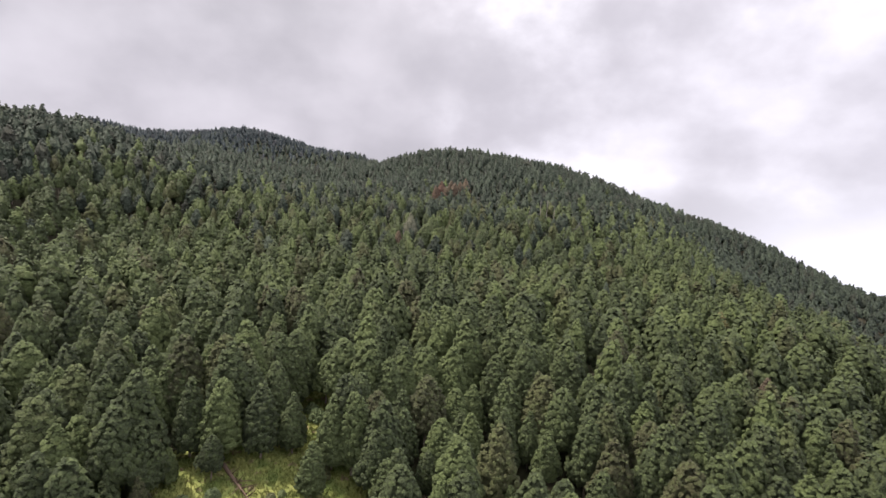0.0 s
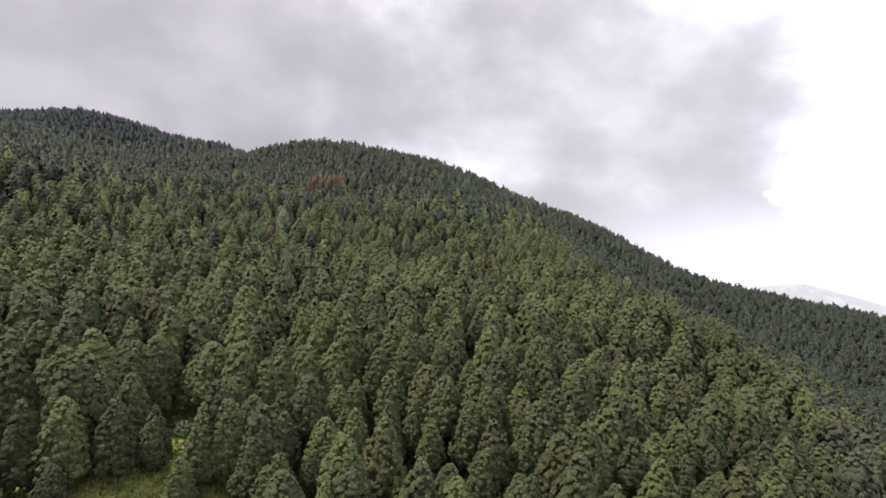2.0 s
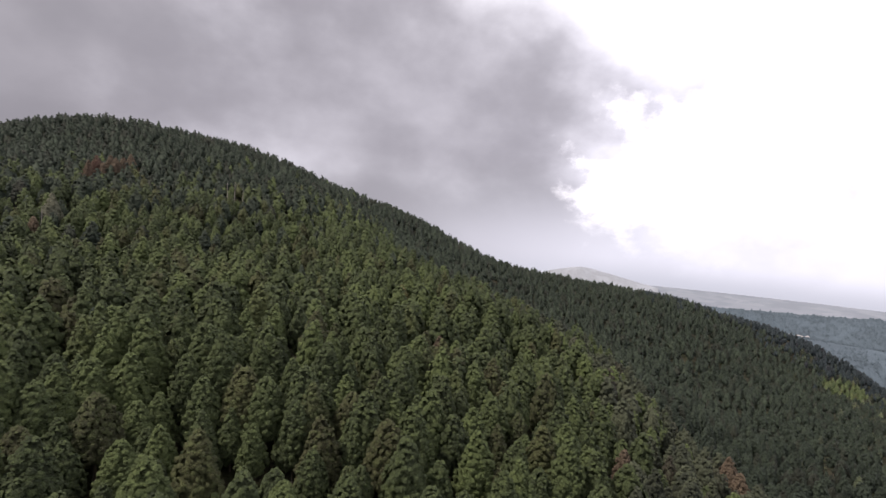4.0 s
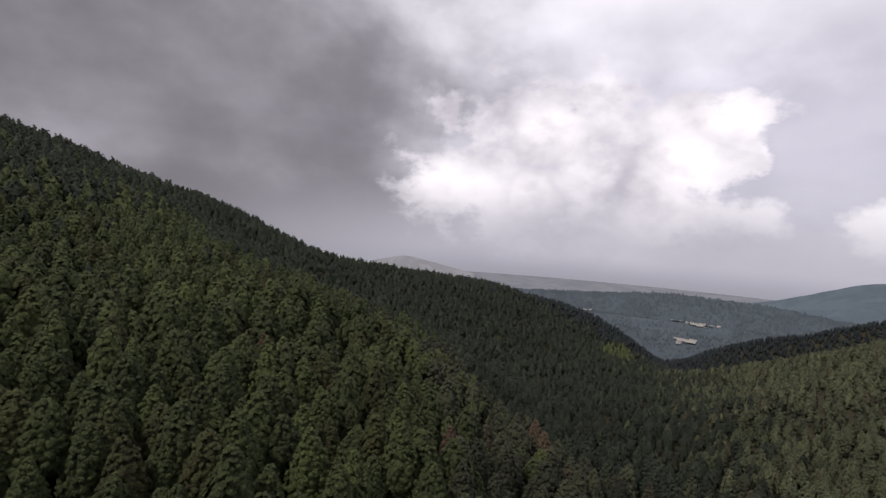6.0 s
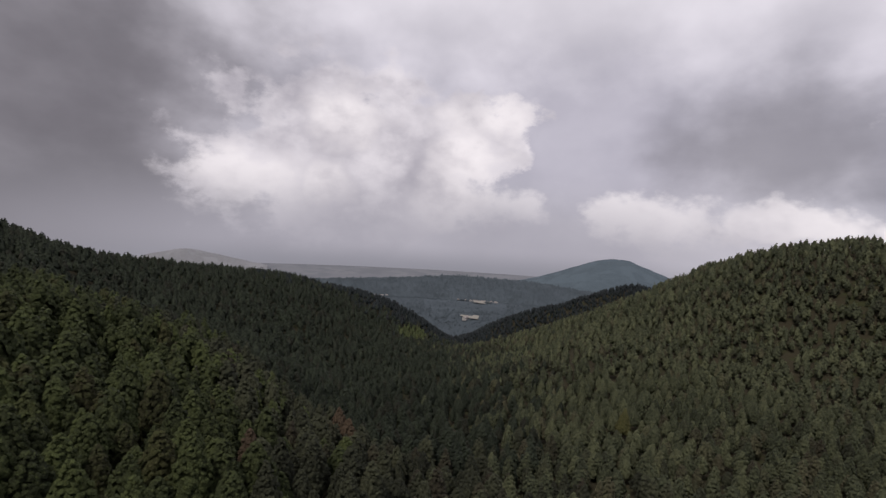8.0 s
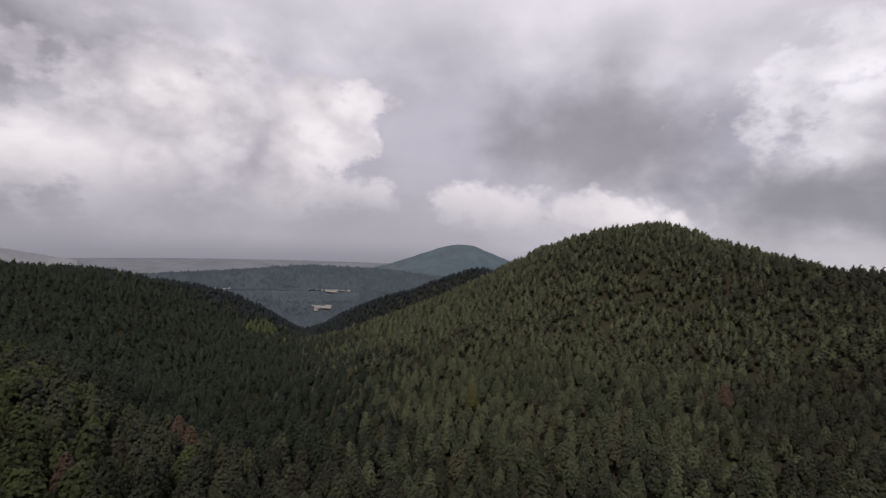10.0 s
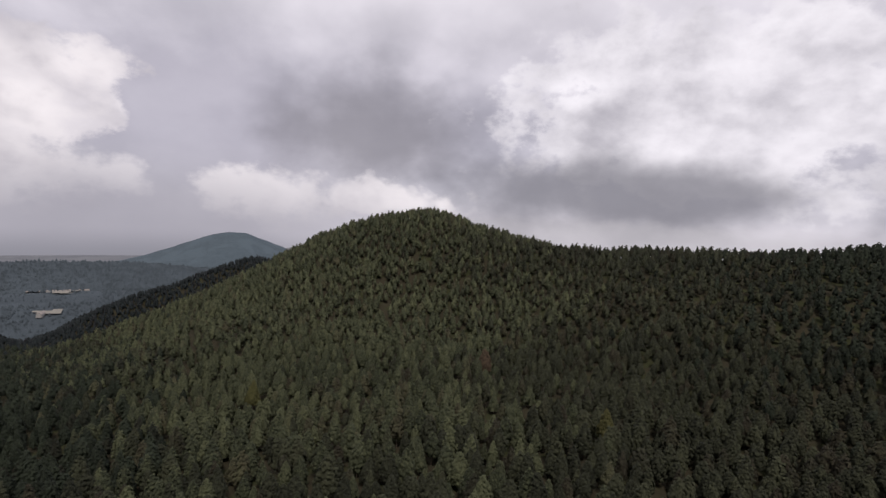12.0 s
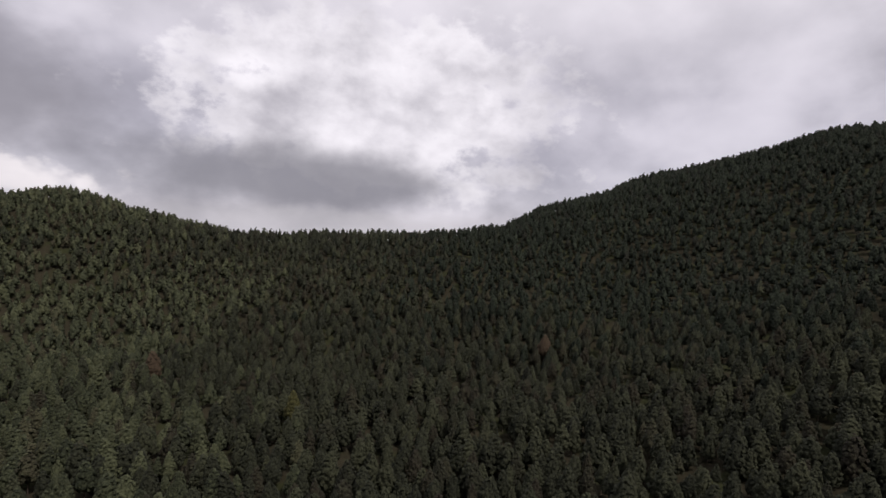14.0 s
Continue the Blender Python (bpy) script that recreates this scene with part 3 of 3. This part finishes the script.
# upper slope, valley flank and south side wear the haze-and-shade tint
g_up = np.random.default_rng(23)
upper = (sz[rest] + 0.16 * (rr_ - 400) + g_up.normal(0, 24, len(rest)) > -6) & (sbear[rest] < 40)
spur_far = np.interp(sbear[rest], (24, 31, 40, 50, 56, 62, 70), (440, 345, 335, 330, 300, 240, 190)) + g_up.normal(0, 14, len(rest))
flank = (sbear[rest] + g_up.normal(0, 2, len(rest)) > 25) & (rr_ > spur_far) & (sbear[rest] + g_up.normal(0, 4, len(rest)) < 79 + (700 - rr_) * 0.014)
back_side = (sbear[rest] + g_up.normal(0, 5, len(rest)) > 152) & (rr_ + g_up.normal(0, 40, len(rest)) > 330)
# the farthest trees take the needles tinted for haze
distant = (sr[rest] + g_up.normal(0, 40, len(rest)) > 830) & ~lit_patch
upper = (upper | flank | back_side) & ~lit_patch & ~distant
bowl_side_open, green_side = bowl_side & ~lit_patch & ~upper & ~distant, ~bowl_side & ~lit_patch & ~upper & ~distant
for where, mat, text in ((green_side & (sbear[rest] < 74), M_NEEDLES, "green"), (green_side & (sbear[rest] >= 74), M_SUNLIT_OLIVE, "sun-tinted olive-green"), (bowl_side_open, M_GREY_SHADE, "grey-green"), (upper, M_HAZE_SHADE, "blue-green"), (distant, M_HAZED_PINE, "haze-tinted dark")):
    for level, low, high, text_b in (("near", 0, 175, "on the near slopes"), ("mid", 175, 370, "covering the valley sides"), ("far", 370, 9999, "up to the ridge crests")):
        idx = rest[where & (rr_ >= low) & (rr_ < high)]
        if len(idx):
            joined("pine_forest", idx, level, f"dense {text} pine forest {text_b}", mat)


# ---------------------------------------------------------------- distance
def far_woods(name, label, px, py, pz, mat, seed, tall=1.0):
    g = np.random.default_rng(seed)
    n = len(px)
    a = np.arange(5) / 5 * 2 * pi
    one = np.concatenate([np.c_[np.cos(a) * 4.2, np.sin(a) * 4.2, np.full(5, 1.5)], np.c_[np.cos(a + 0.6) * 3.4, np.sin(a + 0.6) * 3.4, np.full(5, 8.0)], [(0, 0, 13.0)]])
    tri = []
    for q in range(5):
        p = (q + 1) % 5
        tri += [(q, p, q + 5), (p, p + 5, q + 5), (q + 5, p + 5, 10)]
    k = g.uniform(0.6, 1.25, n) * tall
    v = one[None] * k[:, None, None] * g.uniform(0.8, 1.2, (n, 11, 1)) + np.stack([px, py, pz], -1)[:, None]
    f = np.array(tri)[None] + (np.arange(n) * 11)[:, None, None]
    soft = np.tile(one * np.array([0.09, 0.09, 0.0]) + np.array([0, 0, 1.0]), (n, 1))
    return tagged(mesh_object(name, v.reshape(-1, 3), f.reshape(-1, 3), [mat], smooth=True, normals=soft), label, "forest", kind="stuff")


def polar_all(b, d):
    return d * np.sin(np.radians(b)), d * np.cos(np.radians(b))


FIELDS = ((78.4, 2130, 105, 60), (81.6, 2230, 60, 45), (80.6, 1600, 30, 10), (82.9, 2040, 6, 130), (77.0, 1960, 34, 45), (79.6, 1985, 46, 36),
          (81.7, 1890, 26, 30), (83.9, 2160, 42, 45), (80.2, 2330, 50, 40), (76.4, 2260, 40, 40), (69.0, 2190, 70, 30))
FIELD_LABELS = {1600: "pale clearing in dark woods at the valley mouth", 2040: "pale straight lane running down to the village"}
HOUSES = ((79.3, 2120), (80.1, 2230), (80.7, 2060), (81.2, 2180), (81.9, 2290), (82.3, 2100), (83.6, 2010), (84.3, 2330), (82.1, 1980), (80.3, 2330), (81.2, 2370), (83.1, 2270), (81.6, 2220), (82.6, 2350),
          (68.5, 2130), (69.1, 2100), (69.8, 2080), (70.5, 2060), (67.8, 2160), (71.0, 2110), (80.2, 1590))


def far_hill(name, label, crest, depth, mat, step=9.0, ragged=5.0, foot=-420.0, woods=0):
    """A long wooded rise far off: crest as (bearing, distance, height); it falls to both sides over depth metres."""
    g = np.random.default_rng(len(name) + len(crest))
    cb = np.array([c[0] for c in crest], float)
    bs = np.arange(cb[0], cb[-1], math.degrees(step / crest[0][1]))
    cd = np.interp(bs, cb, [c[1] for c in crest])
    ch = np.interp(bs, cb, [c[2] for c in crest])
    wide = np.ones(9) / 9
    pad = np.r_[np.full(4, ch[0]), ch, np.full(4, ch[-1])]
    ch = np.convolve(pad, wide, "valid")
    rows_ = 26
    across = np.linspace(-1, 1, rows_)
    vs = []
    for a in across:
        shape = (1 - abs(a) ** 1.5)
        h = foot + (ch - foot) * shape + g.normal(0, ragged * 0.5, len(bs)) + ragged * np.sin(bs * 3.1 + a * 5)
        d = cd + a * depth
        vs.append(np.c_[d * np.sin(np.radians(bs)), d * np.cos(np.radians(bs)), h])
    m = len(bs)
    i_, j_ = np.meshgrid(np.arange(rows_ - 1), np.arange(m - 1), indexing="ij")
    q = np.stack([i_ * m + j_, i_ * m + j_ + 1, (i_ + 1) * m + j_ + 1, (i_ + 1) * m + j_], -1).reshape(-1, 4)[:, ::-1]
    if woods:
        rows_of = np.concatenate([v for a, v in zip(across, vs) if -0.75 < a < 0.12])
        first, along = g.integers(0, len(rows_of) - m, woods), g.random((woods, 1))
        pts = rows_of[first] * along + rows_of[first + m] * (1 - along) + g.normal(0, 5, (woods, 3)) * np.array([1, 1, 0])
        far_woods("distant_woodland", "hazy blue-green trees on the far ridge", pts[:, 0], pts[:, 1], pts[:, 2] - 5, mat, len(crest))
    return tagged(mesh_object(name, np.concatenate(vs), q, [mat], smooth=True), label, "hill", kind="structure")


# the far rises are coloured with the haze-tinted woods
far_hill("backdrop_wooded_ridge", "low wooded ridge across the valley mouth, tinted blue-green for haze",
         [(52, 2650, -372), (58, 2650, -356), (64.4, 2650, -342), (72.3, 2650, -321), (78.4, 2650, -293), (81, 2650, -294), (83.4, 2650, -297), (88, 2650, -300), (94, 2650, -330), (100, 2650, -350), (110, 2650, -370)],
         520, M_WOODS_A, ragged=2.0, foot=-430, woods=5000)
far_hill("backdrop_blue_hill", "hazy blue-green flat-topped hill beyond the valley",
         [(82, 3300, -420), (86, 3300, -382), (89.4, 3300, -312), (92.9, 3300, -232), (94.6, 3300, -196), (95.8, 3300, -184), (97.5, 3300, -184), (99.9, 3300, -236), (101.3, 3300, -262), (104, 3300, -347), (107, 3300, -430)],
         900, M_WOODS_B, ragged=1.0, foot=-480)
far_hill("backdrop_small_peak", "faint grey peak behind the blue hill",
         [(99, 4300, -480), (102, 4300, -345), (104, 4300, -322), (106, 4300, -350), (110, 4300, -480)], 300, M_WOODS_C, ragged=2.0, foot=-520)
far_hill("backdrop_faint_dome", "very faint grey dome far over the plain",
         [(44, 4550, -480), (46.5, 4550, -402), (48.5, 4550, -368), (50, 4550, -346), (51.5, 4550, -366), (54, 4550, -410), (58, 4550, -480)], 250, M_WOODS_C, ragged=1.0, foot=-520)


def sheet_on_ground(name, label, category, inside, box, step, lift, mat):
    """A thin sheet draped on the ground wherever inside(x, y) holds."""
    x0, y0, x1, y1 = box
    xs, ys = np.arange(x0, x1 + step, step), np.arange(y0, y1 + step, step)
    X, Y = np.meshgrid(xs, ys, indexing="ij")
    Z = ground_height(X.ravel(), Y.ravel()).reshape(X.shape) + lift
    v = np.c_[X.ravel(), Y.ravel(), Z.ravel()]
    n = len(ys)
    q = []
    for i_ in range(len(xs) - 1):
        for j_ in range(n - 1):
            if inside(X[i_, j_] + step / 2, Y[i_, j_] + step / 2):
                p = i_ * n + j_
                q.append((p, p + n, p + n + 1, p + 1))
    return tagged(mesh_object(name, v, np.array(q), [mat], smooth=True), label, category, kind="structure")


# woods on the valley floor and on the far ridge: small round crowns past counting
wg = np.random.default_rng(61)
wb, wd = wg.uniform(62, 92, 9000), np.sqrt(wg.uniform(1290 ** 2, 2420 ** 2, 9000))
wx_, wy_ = polar_all(wb, wd)
wpatch = np.sin(wx_ / 71 + 1.3 * np.sin(wy_ / 93)) + np.sin(wy_ / 59 + wx_ / 133) + 0.8 * wg.normal(0, 0.6, len(wb))
wood = (wpatch > -0.55) | (wd < 1750)
wood &= ~((wb > 75.4) & (wb < 84.8) & (wd > 1690)) | (wg.random(len(wb)) < 0.13)
for cb_, cd_, hw_, hd_ in FIELDS:
    fx1, fy1 = polar(cb_, cd_)
    ux_, uy_ = polar(cb_, 1.0)
    wood &= ~((np.abs((wx_ - fx1) * ux_ + (wy_ - fy1) * uy_) < hd_ + 4) & (np.abs(-(wx_ - fx1) * uy_ + (wy_ - fy1) * ux_) < hw_ + 4))
for hb_, hd_ in HOUSES:
    hx_, hy_ = polar(hb_, hd_)
    wood &= (np.hypot(wx_ - hx_, wy_ - hy_) > 15)
    # open sight of each house from the valley
    wood &= ~((np.hypot(wx_ - hx_ * (1 - 32 / hd_), wy_ - hy_ * (1 - 32 / hd_)) < 19))
wx_, wy_ = wx_[wood], wy_[wood]
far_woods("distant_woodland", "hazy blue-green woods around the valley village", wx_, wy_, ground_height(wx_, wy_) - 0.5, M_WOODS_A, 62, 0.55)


# pale fields, a lane and houses by the far village
def field_at(b, d, half_w, half_d, label):
    x, y = polar(b, d)
    ux, uy = polar(b, 1.0)
    return sheet_on_ground("field", label, "field",
                           lambda px, py: abs((px - x) * ux + (py - y) * uy) < half_d * (1 + 0.3 * sin(py / 19 + px / 41)) and abs(-(px - x) * uy + (py - y) * ux) < half_w * (1 + 0.25 * sin(px / 23)),
                           (x - 150, y - 150, x + 150, y + 150), 10.0, 4.0, M_FIELD)


for b_, d_, w_half, d_half in FIELDS:
    field_at(b_, d_, w_half, d_half, FIELD_LABELS.get(d_, "pale dry field among woods by the village"))


def house(b, d, long_, wide, tall, turn, label):
    x, y, z = ground_at(b, d)
    root = thing("house", label, "house", "village houses")
    root.matrix_basis = pose(x, y, z, 0, 0, turn)
    l, w = long_ / 2, wide / 2
    wall = np.array([(-l, -w, -2), (l, -w, -2), (l, w, -2), (-l, w, -2), (-l, -w, tall), (l, -w, tall), (l, w, tall), (-l, w, tall), (-l, 0, tall + wide * 0.32), (l, 0, tall + wide * 0.32)], float)
    wf = np.array([(0, 1, 5), (0, 5, 4), (2, 3, 7), (2, 7, 6), (1, 2, 6), (1, 6, 5), (3, 0, 4), (3, 4, 7), (4, 8, 7), (5, 6, 9)])
    e, r = 0.5, tall + wide * 0.32 + 0.25
    s = tall - 0.15
    roof = np.array([(-l - e, -w - e, s), (l + e, -w - e, s), (l + e, 0, r), (-l - e, 0, r), (-l - e, w + e, s), (l + e, w + e, s),
                     (-l - e, -w - e, s + 0.3), (l + e, -w - e, s + 0.3), (l + e, 0, r + 0.3), (-l - e, 0, r + 0.3), (-l - e, w + e, s + 0.3), (l + e, w + e, s + 0.3)], float)
    rf = np.array([(6, 7, 8, 9), (9, 8, 11, 10), (0, 3, 2, 1), (3, 4, 5, 2), (0, 1, 7, 6), (4, 10, 11, 5), (1, 2, 8, 7), (2, 5, 11, 8), (0, 6, 9, 3), (3, 9, 10, 4)])
    for nm, v, f, m in (("wall", wall, wf, M_PLASTER), ("roof", roof, rf, M_ROOF)):
        mesh_object(nm, v, f, [m]).parent = root
    return root


hg = np.random.default_rng(5)
for b_, d_ in HOUSES[:14]:
    house(b_, d_, hg.uniform(9, 15), hg.uniform(7, 9), hg.uniform(3, 5), hg.uniform(0, 90), "small pale house with a light roof in the village")
for b_, d_ in HOUSES[14:20]:
    house(b_, d_, hg.uniform(14, 24), hg.uniform(10, 13), hg.uniform(4, 7), hg.uniform(0, 90), "small white house with a light roof at the wood's edge")
house(80.2, 1590, 34, 12, 6, -8, "long low white farm building among dark trees")


# ---------------------------------------------------------------- odd trees
def snag(seed):
    """A dead trunk with broken boughs."""
    g = np.random.default_rng(300 + seed)
    h = g.uniform(14, 19)
    root = thing("dead_tree", "bare grey dead pine trunk with broken boughs", "tree", "dead trees in the forest")
    tv, tf = trunk_mesh(g, h, 0.36, 7, 6)
    mesh_object("trunk", tv, tf, [M_SNAG], smooth=True).parent = root
    for q in range(9):
        z, a, length = g.uniform(0.35, 0.92) * h, g.uniform(0, 6.28), g.uniform(1.0, 2.8)
        d = np.array([cos(a), sin(a), g.uniform(-0.1, 0.5)])
        sd = np.array([-sin(a), cos(a), 0]) * 0.07
        up = np.array([0, 0, 0.07])
        o = np.array([0, 0, z])
        v = np.array([o + sd, o - sd * 0.5 + up, o - sd * 0.5 - up, o + d * length])
        mesh_object("bough", v, np.array([(0, 1, 3), (1, 2, 3), (2, 0, 3)]), [M_SNAG]).parent = root
    return root


M_SNAG = material("weathered_dead_wood", lambda n: n.mix(n.noise(n.vec("MULTIPLY", place(n), (1, 1, 0.3)), 5.0, 4.0), (0.11, 0.10, 0.09), (0.24, 0.22, 0.20)), 0.9, 0.1)
ODD_LOOK = {"rust": (M_RUST, "dying pine with rust-brown needles among green pines", 0.05), "pale": (M_PALE, "thin pale grey-green pine among darker pines", 0.15),
            "yellow": (M_YELLOW, "pine with yellowing green needles among green pines", 0.0)}
for q, (b_, d_, look_of) in enumerate(ODD):
    x, y, z = ground_at(b_, d_)
    if look_of == "snag":
        ob = snag(q)
    else:
        mat, label, gap = ODD_LOOK[look_of]
        ob = tree_thing(20 + q, mat, label, gap)
        ob["group"] = "discoloured pines"
    ob.matrix_basis = tree_pose(x, y, z, 1.0 + 0.12 * sin(q * 2.3), q * 47.0)

# ---------------------------------------------------------------- the glade
glade = sheet_on_ground("meadow", "bright green and straw-coloured grass in a forest glade", "grass",
                        lambda px, py: any(((px - cx) * cos(radians(t)) + (py - cy) * sin(radians(t))) ** 2 / (ax_ + 10.0) ** 2
                                           + (-(px - cx) * sin(radians(t)) + (py - cy) * cos(radians(t))) ** 2 / (ay_ + 10.0) ** 2
                                           < 1 + 0.22 * sin(px * 0.9) * cos(py * 0.7) for cx, cy, ax_, ay_, t in GLADES),
                        (-76, 40, 8, 150), 0.7, 0.45, M_GRASS)
gg = np.random.default_rng(77)
tx_, ty_ = gg.uniform(-64, 2, 22000), gg.uniform(52, 142, 22000)
ok = in_clearing(tx_, ty_, 7.0)
tx_, ty_ = tx_[ok], ty_[ok]
tz_ = ground_height(tx_, ty_) + 0.40
n_t = len(tx_)
blades = 5
c_ = np.repeat(np.c_[tx_, ty_, tz_], blades, 0)
a_ = gg.uniform(0, 6.28, len(c_))
hh_ = gg.uniform(0.25, 0.8, len(c_))
w_ = np.c_[np.cos(a_), np.sin(a_), np.zeros(len(c_))]
lean_ = gg.normal(0, 0.25, (len(c_), 3)) * np.array([1, 1, 0])
base_ = c_ + gg.normal(0, 0.25, (len(c_), 3)) * np.array([1, 1, 0])
tv_ = np.stack([base_ - w_ * 0.14, base_ + w_ * 0.14, base_ + lean_ + np.c_[np.zeros(len(c_)), np.zeros(len(c_)), hh_]], 1).reshape(-1, 3)
tagged(mesh_object("grass_tufts", tv_, np.arange(len(tv_)).reshape(-1, 3), [M_GRASS]), "tall green and straw grass tufts in the glade", "grass", kind="stuff")


def bush(seed, x, y, k):
    g = np.random.default_rng(500 + seed)
    z = float(ground_height(x, y)[0])
    v, f, nn = crown_mesh(g, 2.2, 1.5, 0.1, 0.45, 8, 5, 90, 5, 0.34)
    root = thing("bush", "low rounded green bush in glade grass", "bush", "bushes in the glade")
    mesh_object("foliage", v, f, [M_SUN_AND_BUSH], smooth=True, normals=nn).parent = root
    root.matrix_basis = tree_pose(x, y, z, k, seed * 40.0)


for q, (b_, d_, k_) in enumerate(((-24, 92, 1.0), (-25.5, 90, 0.8), (-27, 91, 1.2), (-18, 90, 0.7), (-16.8, 91, 0.6), (-14.2, 93, 1.2), (-12.6, 96, 1.3), (-13.3, 119, 1.6), (-13.9, 124, 1.3), (-22, 88, 0.7))):
    bush(q, *polar(b_, d_), k_)
for q, (b_, d_, k_) in enumerate(((-24.2, 97.0, 0.55), (-31.0, 90.0, 0.5), (-13.6, 90.0, 0.62), (-28.6, 99.0, 0.45), (-36.5, 92.0, 0.7), (-34.5, 97.0, 0.8), (-38.5, 88.0, 0.75), (-33.6, 91.0, 0.6), (-36.0, 99.0, 0.9), (-40.0, 94.0, 0.8), (-7.5, 97.0, 0.7), (-6.5, 91.0, 0.8))):
    x, y, z = ground_at(b_, d_)
    copy_thing(roots[(q + 2) % VARIANTS], pose(0, 0, 0)).matrix_basis = tree_pose(x, y, z, k_, q * 71.0)

# a fallen trunk with its boughs, across the grass
fx_, fy_, tip_x, tip_y = -38.3, 91.4, -30.5, 83.4
fz_, tip_z = (float(v) for v in ground_height([fx_, tip_x], [fy_, tip_y]))
fallen = thing("fallen_tree", "fallen brown dead tree lying across the glade grass", "tree")
reach_ = math.hypot(tip_x - fx_, tip_y - fy_)
fallen.matrix_basis = pose(fx_, fy_, fz_ + 0.85, 0, 90 - math.degrees(math.atan2(tip_z - fz_, reach_)), math.degrees(math.atan2(tip_y - fy_, tip_x - fx_)))
M_DEAD_BARK = material("brown_dead_wood", lambda n: n.mix(n.noise(place(n), 3.0, 4.0), (0.045, 0.030, 0.022), (0.115, 0.080, 0.058)), 0.9, 0.1)
fv, ff = trunk_mesh(np.random.default_rng(9), 12.0, 0.42, 8, 7)
mesh_object("trunk", fv, ff, [M_DEAD_BARK], smooth=True).parent = fallen
for q in range(34):
    g = np.random.default_rng(700 + q)
    z, a, length = g.uniform(2.0, 11), g.uniform(0, 6.28), g.uniform(1.2, 3.4)
    d = np.array([cos(a), sin(a), 0.6])
    sd, up, o = np.array([-sin(a), cos(a), 0]) * 0.17, np.array([0, 0, 0.17]), np.array([0, 0, z])
    v = np.array([o + sd, o - sd * 0.5 + up, o - sd * 0.5 - up, o + d * length])
    mesh_object("bough", v, np.array([(0, 1, 3), (1, 2, 3), (2, 0, 3)]), [M_DEAD_BARK]).parent = fallen
